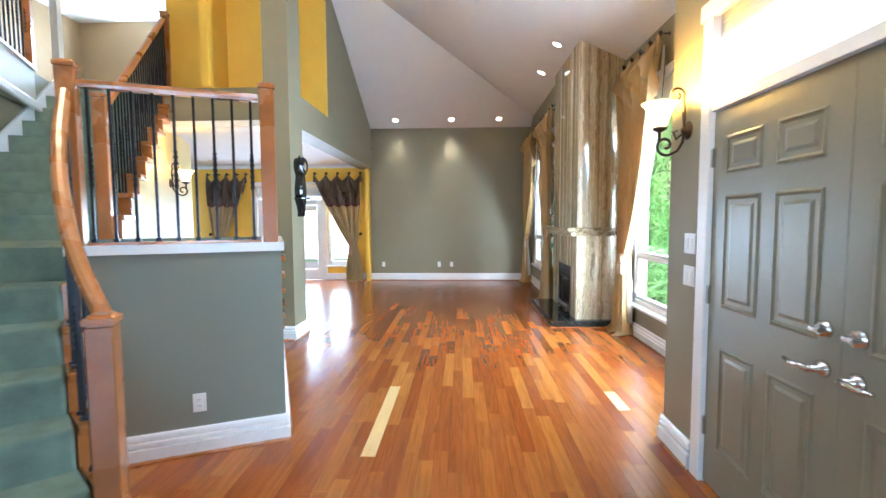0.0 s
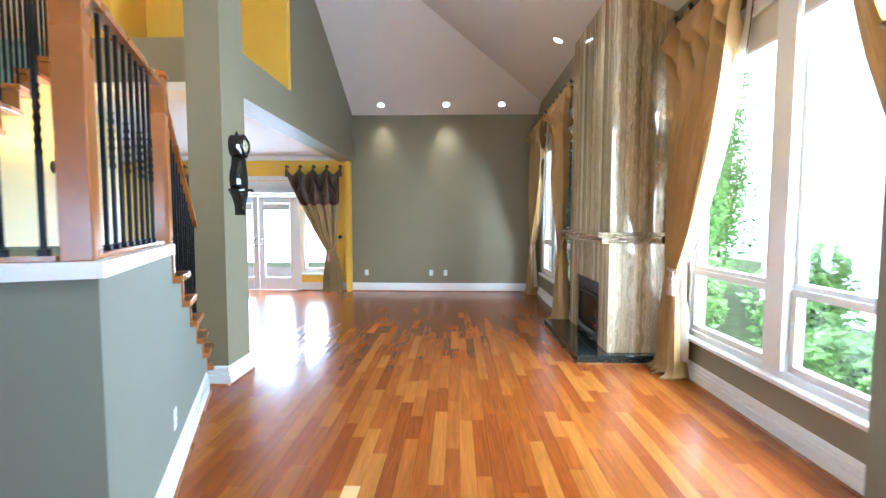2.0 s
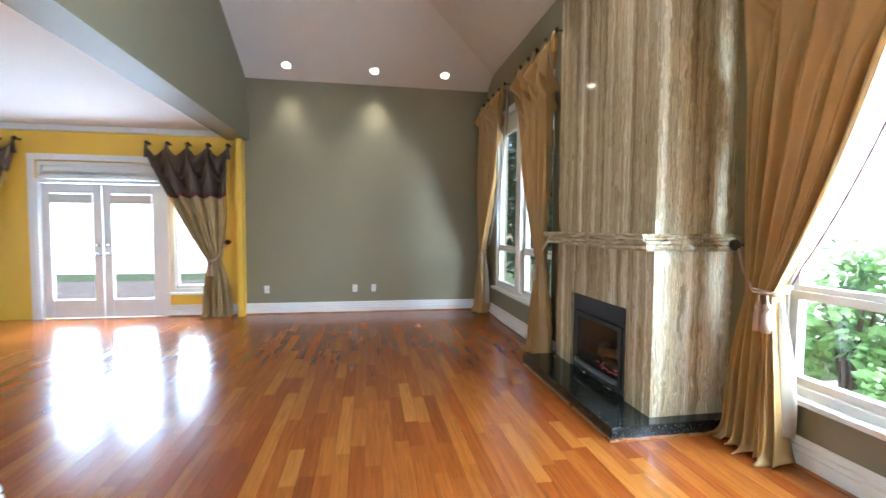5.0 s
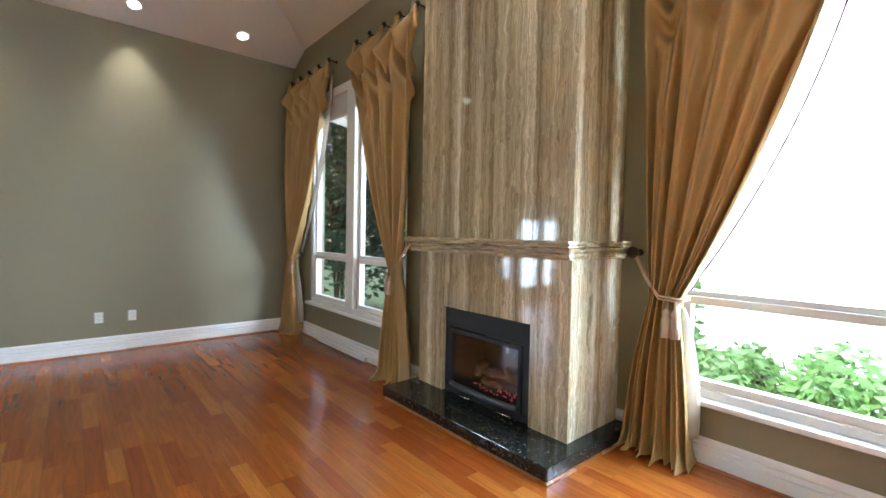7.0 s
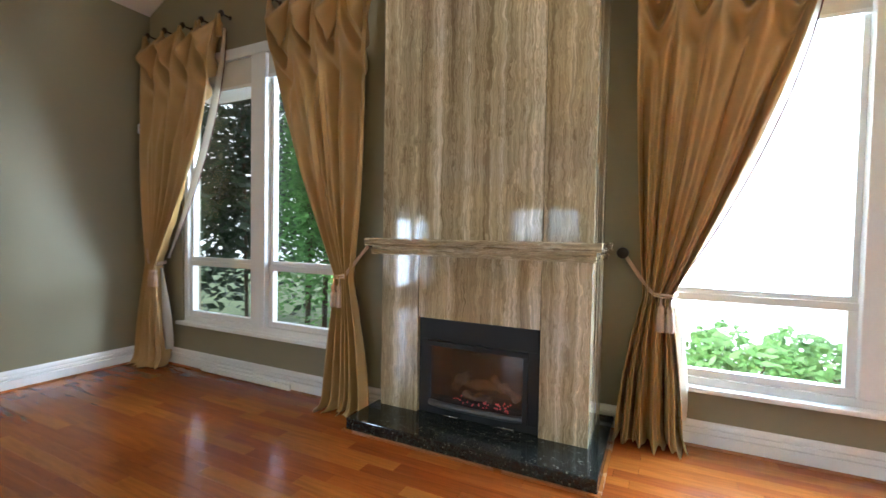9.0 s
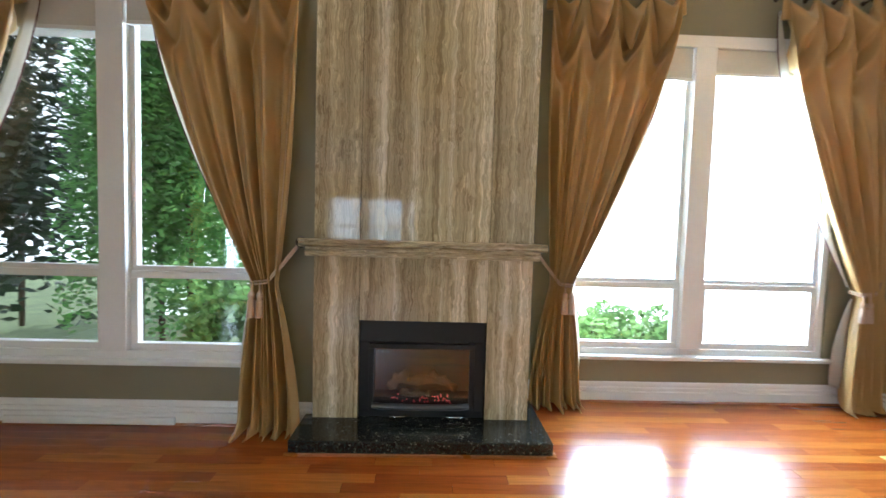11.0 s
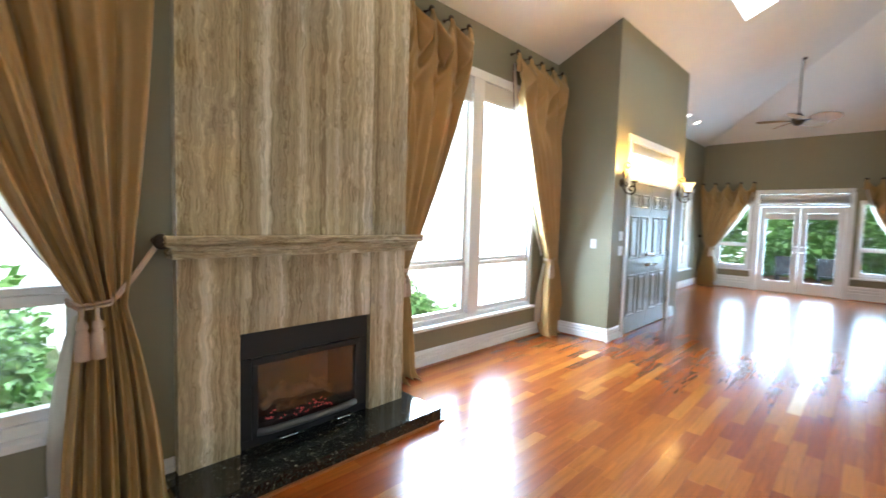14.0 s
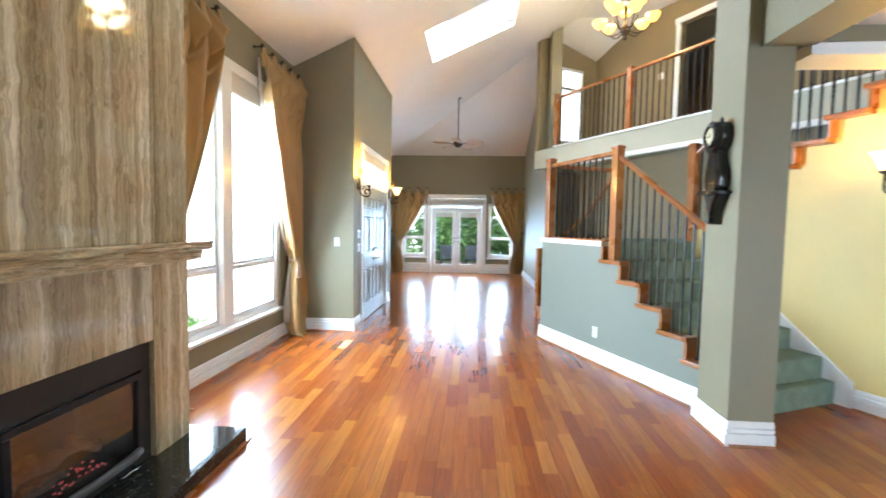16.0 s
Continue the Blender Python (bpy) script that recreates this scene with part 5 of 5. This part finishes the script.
for i in range(15):
    s = i / 14 * 6
    x, y = inner(s)
    path.append((x + 0.03, y, LAND - RISE * s + 0.86 - 0.10 * math.sin(math.pi * i / 14) + 0.02 * (s / 6)))
path[0] = (-WID + 0.02, -0.0, path[0][2])
path[-1] = (nx, ny + 0.04, 1.06)
hand_rail(r, path)
balusters(r, [(inner(s)[0] + 0.04, inner(s)[1], LAND - RISE * math.ceil(s), LAND - RISE * s + 0.80 - 0.09 * math.sin(math.pi * s / 6)) for s in (0.3, 0.7, 1.3, 1.7, 2.3, 2.7, 3.3, 3.7, 4.3, 4.7, 5.3, 5.6)])
r = thing("railing_upper_flight", RL + " of the upper flight", "railing", "railings", m=STAIR)
newel(r, -WC + 0.02, L1 - 0.05, LAND, 2.47)
y0, y1 = L1, L1 + RUN * 9
hand_rail(r, [(-WC + 0.02, y0, 2.36), (-WC + 0.02, y1, 2.36 + (y1 - y0) * RISE / RUN)])
newel(r, -WC + 0.02, y1 + 0.05, UPPER, UPPER + 1.12)
balusters(r, [(-WC + 0.02, L1 + RUN * (k - 1) + f, LAND + RISE * k, 2.335 + (RUN * (k - 1) + f) * RISE / RUN) for k in range(1, 10) for f in (0.05, 0.14, 0.23)])
# ---- gallery: x along its open edge, y back from it ----
GAL = Matrix.Translation((-1.40, 0.55, 0)) @ Matrix.Rotation(radians(120), 4, "Z")
GLEN = 5.15
tagged(boxes("gallery_floor", PALE_SAGE, [(-0.6, GLEN, 0.0, 3.4, 2.64, UPPER - 0.03)], m=GAL), "pale sage floor edge of the gallery", "floor", kind="structure")
tagged(boxes("gallery_nosing", TRIM, [(-0.02, GLEN, -0.025, 0.06, UPPER - 0.03, UPPER)], m=GAL, bevel=0.006), "white nosing of the gallery floor", "trim", kind="structure")
tagged(boxes("gallery_carpet", CARPET, [(-0.6, GLEN, 0.062, 3.4, UPPER - 0.03, UPPER - 0.004)], m=GAL), "green gallery carpet", "floor", kind="structure")
tagged(boxes("trim_gallery_crown", TRIM, [(-0.02, GLEN, -0.05, -0.001, 2.60, 2.68)], m=GAL, bevel=0.015), "white crown moulding under the gallery", "trim", kind="structure")
r = thing("railing_gallery", RL + " of the gallery", "railing", "railings", m=GAL)
for x in (0.03, 1.75, 3.45, 5.1):
    newel(r, x, 0.02, UPPER, UPPER + 0.98, 0.080)
hand_rail(r, [(0.06, 0.02, UPPER + 0.90), (GLEN - 0.08, 0.02, UPPER + 0.90)])
balusters(r, [(0.03 + 1.717 * s + 0.107 * k, 0.02, UPPER, UPPER + 0.88) for s in range(3) for k in range(1, 16)])
gw = [(a, b, c, d) for a, b, c, d in holed(-0.6, GLEN + 1.0, UPPER - 0.02, TOP, [(1.50, 2.24, UPPER - 0.02, UPPER + 2.05)])]
tagged(boxes("wall_gallery", OLIVE, [(a, b, 1.5, 1.62, c, d) for a, b, c, d in gw], m=GAL), "olive brown gallery wall with a door", "wall", kind="structure")
gd = tagged(thing("door_4", "open white panelled gallery door in white casing", "door", m=GAL), kind="structure")
boxes("door_casing", TRIM, [(1.41, 1.50, 1.478, 1.499, UPPER, UPPER + 2.05), (2.24, 2.33, 1.478, 1.499, UPPER, UPPER + 2.05), (1.39, 2.35, 1.475, 1.499, UPPER + 2.05, UPPER + 2.15)], gd, bevel=0.004)
boxes("door_leaf", TRIM, [(2.19, 2.23, 1.63, 2.36, UPPER + 0.01, UPPER + 2.03)], gd, bevel=0.004)
tagged(boxes("wall_gallery_room", TAN, [(-0.4, 5.0, 3.0, 3.1, UPPER - 0.02, TOP)], m=GAL), "tan wall of the room behind the gallery", "wall", kind="structure")
ge = [(a, b, c, d) for a, b, c, d in holed(0.0, 1.5, UPPER - 0.02, TOP, [(0.55, 1.15, UPPER + 0.2, UPPER + 1.75)])]
tagged(boxes("wall_gallery_end", OLIVE, [(-0.6, -0.5, a, b, c, d) for a, b, c, d in ge], m=GAL), "olive brown end wall of the gallery", "wall", kind="structure")
gwin = tagged(thing("window_10", "small white framed gallery window", "window", m=GAL @ Matrix.Translation((-0.5, 0.55, UPPER + 0.2)) @ Matrix.Rotation(radians(90), 4, "Z")), kind="structure")
bm = bmesh.new()
frame_of(bm, 0, 0.6, 0, 1.55, 0.05, 0.0, 0.08)
box(bm, 0.05, 0.55, 0.01, 0.07, 1.10, 1.16)
part("window_frame", bm, TRIM, gwin, bevel=0.004)
# glowing sheet added right behind the gallery window to imitate daylight
tagged(boxes("backdrop_gallery", DAYLIGHT_GLOW, [(-0.70, -0.68, 0.5, 1.2, UPPER + 0.1, UPPER + 1.85)], m=GAL), "glowing white sheet in place of daylight behind the gallery window", "backdrop", kind="structure")
plate("thermostat", GAL @ Matrix.Translation((1.13, 1.5, UPPER + 1.24)) @ SOUTHWARD, "small white thermostat on the gallery wall", "thermostat", "", w=0.10, h=0.12)
# upper bedroom seen over the top step
tagged(boxes("wall_upper_room", TAN, [(-6.6, -3.0, 8.5, 8.6, UPPER, TOP), (-6.6, -6.5, 6.4, 8.5, UPPER, TOP)]), "tan wall of the upper bedroom", "wall", kind="structure")
tagged(boxes("ceiling_upper_room", CEIL, [(-8.0, -2.8, 6.5, NORTH, 5.05, 5.15)]), "white ceiling of the upper bedroom", "ceiling", kind="structure")
tagged(boxes("trim_upper_door", TRIM, [(-4.97, -4.87, 6.28, 6.349, UPPER, TOP)]), "white casing of the upper bedroom door", "trim", kind="structure")


# ---- hanging lamps, clock, fan ----
def arm_path(a, r0, r1, z0, z1):
    return [(math.cos(a) * (r0 + (r1 - r0) * t), math.sin(a) * (r0 + (r1 - r0) * t), z0 + (z1 - z0) * t - 0.10 * math.sin(math.pi * t)) for t in (0, 0.2, 0.4, 0.6, 0.8, 1.0)]


ch = thing("chandelier", "lit bronze chandelier with amber glass bowls", "chandelier", m=Matrix.Translation((-2.0, 2.62, 4.40)))
bm = bmesh.new()
lathe(bm, [(0.01, -0.22), (0.03, -0.20), (0.015, -0.17), (0.06, -0.12), (0.08, -0.06), (0.03, 0.0), (0.025, 0.2), (0.05, 0.25), (0.02, 0.30), (0.012, 0.34), (0.012, 1.15)], 16)
part("stem", bm, BRONZE, ch, smooth=True)
bm = bmesh.new()
lathe(bm, [(0.07, 1.10), (0.065, 1.13), (0.02, 1.15)], 18)
part("canopy", bm, BRONZE, ch, smooth=True)
for k in range(9):
    a = 2 * math.pi * k / 9 + 0.2
    rr, zz = (0.36, 0.02) if k % 3 else (0.22, 0.20)
    bm = bmesh.new()
    sweep(bm, arm_path(a, 0.03, rr, -0.06, zz), 0.009, 6)
    am = part("arm", bm, BRONZE, ch, smooth=True)
    bm = bmesh.new()
    lathe(bm, [(0.02, 0.0), (0.055, 0.02), (0.085, 0.06), (0.10, 0.11), (0.095, 0.11), (0.075, 0.06), (0.03, 0.025)], 18, Matrix.Translation((math.cos(a) * rr, math.sin(a) * rr, zz)), cap=False)
    part("glass_bowl", bm, AMBER, am, "glowing amber glass bowl", smooth=True)
lamp = bpy.data.lights.new("chandelier_bulbs", "POINT")
lamp.energy, lamp.color, lamp.shadow_soft_size = 170, (1.0, 0.76, 0.42), 0.24
new("chandelier_bulbs", lamp).location = (-2.0, 2.62, 4.73)

fan = thing("ceiling_fan", "bronze ceiling fan with tan palm leaf blades", "fan", m=Matrix.Translation((0.54, -1.28, 3.40)))
bm = bmesh.new()
lathe(bm, [(0.012, 0.12), (0.012, 1.12)], 10)
part("down_rod", bm, BRONZE, fan, smooth=True)
bm = bmesh.new()
lathe(bm, [(0.06, 1.06), (0.06, 1.10), (0.02, 1.13)], 16)
part("canopy", bm, BRONZE, fan, smooth=True)
bm = bmesh.new()
lathe(bm, [(0.03, -0.09), (0.07, -0.07), (0.10, -0.02), (0.11, 0.03), (0.07, 0.08), (0.02, 0.13)], 20)
part("motor", bm, BRONZE, fan, smooth=True)
for k in range(5):
    a = 2 * math.pi * k / 5 + 0.35
    bm = bmesh.new()
    n = 14
    for side in (0.0, 0.008):
        up = []
        for i in range(n + 1):
            t = i / n
            w = 0.035 + 0.12 * math.sin(math.pi * min(1, t * 1.02)) ** 0.7
            up.append((bm.verts.new((0.16 + 0.46 * t, -w, side + 0.28 * w)), bm.verts.new((0.16 + 0.46 * t, w, side - 0.28 * w - 0.02 * t))))
        for p, q in zip(up, up[1:]):
            bm.faces.new((p[0], q[0], q[1], p[1]))
    bl = part("blade", bm, PALM, fan, "woven palm leaf blade", m=Matrix.Rotation(a, 4, "Z"))
    boxes("blade_arm", BRONZE, [(0.07, 0.20, -0.012, 0.012, -0.012, 0.0)], bl)

clock = thing("wall_clock", "black carved wall clock with cream dial on column", "clock", m=Matrix.Translation((-1.645, 6.01, 1.56)) @ Matrix.Rotation(radians(-90), 4, "Z"))


def slab_outline(bm, prof, depth, y0=0.0):
    """A solid from (half width, height) pairs, flat in depth with softened edges."""
    rows = []
    for w, z in prof:
        rows.append([bm.verts.new(p) for p in ((-w, y0, z), (-w, y0 + depth * 0.75, z), (-w * 0.72, y0 + depth, z), (w * 0.72, y0 + depth, z), (w, y0 + depth * 0.75, z), (w, y0, z))])
    for a, b in zip(rows, rows[1:]):
        for k in range(6):
            bm.faces.new((a[k], a[(k + 1) % 6], b[(k + 1) % 6], b[k]))
    bm.faces.new(rows[0])
    bm.faces.new(rows[-1][::-1])


bm = bmesh.new()
slab_outline(bm, [(0.075, 0.19), (0.095, 0.23), (0.10, 0.28), (0.088, 0.34), (0.062, 0.40), (0.050, 0.45), (0.055, 0.48)], 0.09)
part("case", bm, LACQUER, clock, smooth=False)
bm = bmesh.new()
slab_outline(bm, [(0.045, 0.47), (0.085, 0.50), (0.105, 0.55), (0.108, 0.58), (0.098, 0.63), (0.07, 0.665), (0.03, 0.68)], 0.10)
part("hood", bm, LACQUER, clock)
bm = bmesh.new()
lathe(bm, [(0.056, 0.0), (0.056, 0.006), (0.001, 0.008)], 28, pose(0, 0.098, 0.58, -90))
dial = part("dial", bm, CREAM, clock, "cream clock dial with black marks", smooth=False)
bm = bmesh.new()
for k in range(12):
    box(bm, -0.0025, 0.0025, 0.105, 0.108, 0.042, 0.052, Matrix.Translation((0, 0, 0.58)) @ Matrix.Rotation(2 * math.pi * k / 12, 4, "Y"))
part("hour_marks", bm, BLACK, dial)
boxes("hour_hand", BLACK, [(-0.003, 0.003, 0.1065, 0.109, 0.57, 0.607)], dial)
boxes("minute_hand", BLACK, [(-0.002, 0.04, 0.1065, 0.109, 0.577, 0.582)], dial)
bm = bmesh.new()
lathe(bm, [(0.058, 0.0), (0.058, 0.012), (0.066, 0.020), (0.078, 0.018), (0.084, 0.006), (0.084, -0.01)], 28, pose(0, 0.096, 0.58, -90), cap=False)
part("carved_ring", bm, LACQUER, clock, smooth=True)
for sx in (-1, 1):
    bm = bmesh.new()
    lathe(bm, [(0.004, -0.02), (0.012, 0.0), (0.016, 0.014), (0.008, 0.028), (0.003, 0.04)], 10, Matrix.Translation((sx * 0.062, 0.06, 0.665)))
    part("finial", bm, LACQUER, clock, smooth=True)
bm = bmesh.new()
slab_outline(bm, [(0.11, 0.165), (0.125, 0.17), (0.125, 0.185), (0.10, 0.195)], 0.13)
part("shelf", bm, LACQUER, clock)
bm = bmesh.new()
slab_outline(bm, [(0.006, -0.045), (0.016, -0.035), (0.018, -0.022), (0.010, -0.01), (0.014, 0.0), (0.020, 0.015), (0.014, 0.03), (0.03, 0.06), (0.05, 0.10), (0.085, 0.14), (0.10, 0.165)], 0.09)
part("bracket", bm, LACQUER, clock)

# ---- outdoors ----
tagged(boxes("ground", GROUND, [(-60, 60, -60, 60, -0.9, -0.45)]), "garden lawn round the house", "ground", kind="structure")
tagged(boxes("terrace", material("pale_paving", (0.80, 0.79, 0.76), 0.8, grain=20, vary=0.15, bump=0.2), [(2.95, 14.0, -20, 8.2, -0.46, -0.40), (-8, 3, 11.5, 14, -0.46, -0.30), (-4, 3, -8, -4.3, -0.46, -0.10)]), "pale paved terrace", "pavement", kind="structure")
# added glowing sheets imitate the overbright outdoors; the porch one hangs close by
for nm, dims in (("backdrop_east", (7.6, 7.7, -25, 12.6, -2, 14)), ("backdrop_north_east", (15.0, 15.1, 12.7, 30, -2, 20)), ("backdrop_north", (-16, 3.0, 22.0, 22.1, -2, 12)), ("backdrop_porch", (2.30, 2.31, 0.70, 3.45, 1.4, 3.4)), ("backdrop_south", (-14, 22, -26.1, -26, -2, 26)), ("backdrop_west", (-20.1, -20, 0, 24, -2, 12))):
    tagged(boxes(nm, DAYLIGHT_GLOW, [dims]), "glowing white sheet in place of hazy daylight", "backdrop", kind="structure")


def foliage(name, label, cx, cy, rx, ry, h, n, seed, leaf=0.09, z0=-0.45, mat=None, cone=False, category="shrub"):
    """Stems with many small leaves on an uneven crown."""
    rng = random.Random(seed)
    t = thing(name, label, category, m=Matrix.Translation((cx, cy, z0)))
    bm = bmesh.new()
    for k in range(6 if not cone else 2):
        a = rng.random() * 6.28
        q = rng.random() * 0.5
        sweep(bm, [(0, 0, -0.05), (rx * q * 0.3 * math.cos(a), ry * q * 0.3 * math.sin(a), h * 0.35), (rx * q * math.cos(a), ry * q * math.sin(a), h * 0.8)], [0.04, 0.025, 0.008], 6)
    part("stems", bm, BARK, t, smooth=True)
    verts, faces = [], []
    lumps = [(rng.uniform(-0.7, 0.7), rng.uniform(-0.7, 0.7), rng.uniform(0.25, 0.95), rng.uniform(0.25, 0.5)) for _ in range(26 if not cone else 60)]
    for _ in range(n):
        lx, ly, lz, lr = rng.choice(lumps)
        d = Vector((rng.gauss(0, 1), rng.gauss(0, 1), rng.gauss(0, 1))).normalized() * lr * rng.uniform(0.6, 1.0)
        sx = 1.0 if not cone else 1.15 - 0.75 * lz
        p = Vector(((lx * sx + d.x) * rx, (ly * sx + d.y) * ry, max(0.02, (lz + d.z * 0.6) * h)))
        u = Vector((rng.gauss(0, 1), rng.gauss(0, 1), rng.gauss(0, 0.6))).normalized()
        w = u.orthogonal().normalized()
        s = leaf * rng.uniform(0.6, 1.4)
        b = len(verts)
        verts += [p - u * s, p + w * s * 0.45, p + u * s, p - w * s * 0.45]
        faces.append((b, b + 1, b + 2, b + 3))
    me = bpy.data.meshes.new("crown")
    me.from_pydata([tuple(v) for v in verts], [], faces)
    me.materials.append(mat or GREEN)
    cr = new("crown", me)
    cr.parent = t
    return t


for i, y in enumerate((9.9, 10.45, 11.0, 11.5)):
    foliage("cedar_tree", "tall bright green cedar hedge tree", 4.6 + 0.15 * (i % 2), y, 0.55, 0.55, 5.8, 13000, 20 + i, 0.045, mat=CEDAR, cone=True, category="tree")
for i, y in enumerate((10.65, 11.2)):
    foliage("cedar_tree", "tall bright green cedar hedge tree", 5.4, y, 0.55, 0.55, 5.9, 9000, 120 + i, 0.05, mat=CEDAR, cone=True, category="tree")
# trees in shade; their darkness is painted into the leaf colour
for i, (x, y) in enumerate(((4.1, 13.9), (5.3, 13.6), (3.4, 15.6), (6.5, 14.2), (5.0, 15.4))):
    foliage("dark_tree", "garden tree with shade put into its leaf colour", x, y, 1.3, 1.3, 6.5, 4200, 40 + i, 0.11, mat=SHADE_TONED_LEAF, cone=True, category="tree")
foliage("laurel_shrub", "glossy green laurel shrub outside the window", 4.05, 9.0, 0.5, 0.55, 1.5, 3000, 61, 0.06)
foliage("laurel_shrub", "glossy green laurel shrub outside the window", 4.3, 9.9, 0.5, 0.5, 1.2, 2600, 62, 0.06)
for i, (y, h) in enumerate(((3.7, 0.5), (4.7, 0.85), (5.5, 0.9), (6.4, 0.8))):
    foliage("box_shrub", "low bright green shrub outside the window", 4.25, y, 0.45, 0.55, h, 2200, 65 + i, 0.05)
foliage("flowering_shrub", "tall pale flowering shrub outside the window", 4.4, 7.2, 0.45, 0.5, 1.55, 2200, 75, 0.06)
for i, (x, y, h) in enumerate(((-2.6, -10.5, 3.6), (-0.9, -11, 4.4), (0.7, -10.6, 3.8), (2.3, -11, 4.6), (4.0, -10, 3.8), (1.4, -9.3, 1.6), (-0.4, -9.2, 1.4))):
    foliage("garden_tree", "leafy green garden tree beyond the terrace", x, y, 1.2, 1.0, h, 3000, 80 + i, 0.13, category="tree")
for i, (x, y) in enumerate(((-4.6, -6.6), (-9.9, 9.2), (-10.2, 7.6))):
    foliage("garden_shrub", "leafy green garden shrub", x, y, 0.9, 0.9, 2.4, 1500, 95 + i, 0.12)
for i, (x, y) in enumerate(((0.15, -5.6), (1.0, -5.7))):
    pot = thing("patio_chair", "dark garden chair on the terrace", "chair", "patio chairs", m=Matrix.Translation((x, y, -0.10)))
    boxes("seat", BLACK, [(-0.24, 0.24, -0.24, 0.24, 0.40, 0.44)], pot, bevel=0.01)
    boxes("backrest", BLACK, [(-0.24, 0.24, 0.20, 0.24, 0.45, 0.88)], pot, bevel=0.01)
    for dx in (-0.21, 0.21):
        for dy in (-0.21, 0.21):
            boxes("leg", BLACK, [(dx - 0.02, dx + 0.02, dy - 0.02, dy + 0.02, 0, 0.40)], pot)

# more glowing sheets, added just outside the transom to cover the porch walls
tagged(boxes("backdrop_porch_side", DAYLIGHT_GLOW, [(1.96, 2.298, 3.25, 3.26, 1.4, 3.4), (1.96, 2.298, 1.03, 1.04, 1.4, 3.4)]), "glowing white sheet in place of hazy daylight", "backdrop", kind="structure")

# ---- floor boards ----
bm = bmesh.new()
box(bm, -0.5, 0.5, -0.5, 0.5, -0.03, 0.0)
bmesh.ops.recalc_face_normals(bm, faces=bm.faces)
unit = bpy.data.meshes.new("floor_board")
bm.to_mesh(unit)
bm.free()
unit.materials.append(BOARD)
unit_pale = unit.copy()
unit_pale.materials.clear()
unit_pale.materials.append(PALE_BOARD)
BW, GAP = 0.092, 0.0012
rng = random.Random(11)
verts, faces, near = [], [], 0
pales = ((-0.205, 3.69), (1.69, 4.12))
cols = int((2.72 + 5.2) / BW)
for c in range(cols):
    x0 = -5.2 + c * BW
    y = SOUTH - rng.random() * 0.8
    while y < NORTH:
        ln = rng.choice((0.38, 0.5, 0.62, 0.75, 0.9, 1.1)) * rng.uniform(0.9, 1.1)
        ya, yb = y, min(y + ln, NORTH)
        y += ln
        xc, yc, w, l = x0 + BW / 2, (ya + yb) / 2, BW - GAP, yb - ya - GAP
        if l < 0.05:
            continue
        pale = any(abs(px - xc) < BW / 2 and ya < py < yb for px, py in pales)
        if pale or (near < 298 and -0.75 < xc < 1.70 and 2.2 < yc < 8.2):
            near += 1
            ob = new("floor_board", unit_pale if pale else unit)
            ob.parent = floor
            ob.matrix_basis = Matrix.Translation((xc, yc, 0)) @ Matrix.Diagonal((w, l, 1, 1))
        else:
            b = len(verts)
            verts += [(xc + sx * w / 2, yc + sy * l / 2, z) for z in (-0.03, 0.0) for sy in (-1, 1) for sx in (-1, 1)]
            faces += [tuple(b + i for i in f) for f in ((0, 2, 3, 1), (4, 5, 7, 6), (0, 1, 5, 4), (2, 6, 7, 3), (0, 4, 6, 2), (1, 3, 7, 5))]
me = bpy.data.meshes.new("floor_boards")
me.from_pydata(verts, [], faces)
me.materials.append(BOARD_FAR)
rest = new("floor_boards", me)
rest.parent = floor
tagged(rest, kind="stuff")
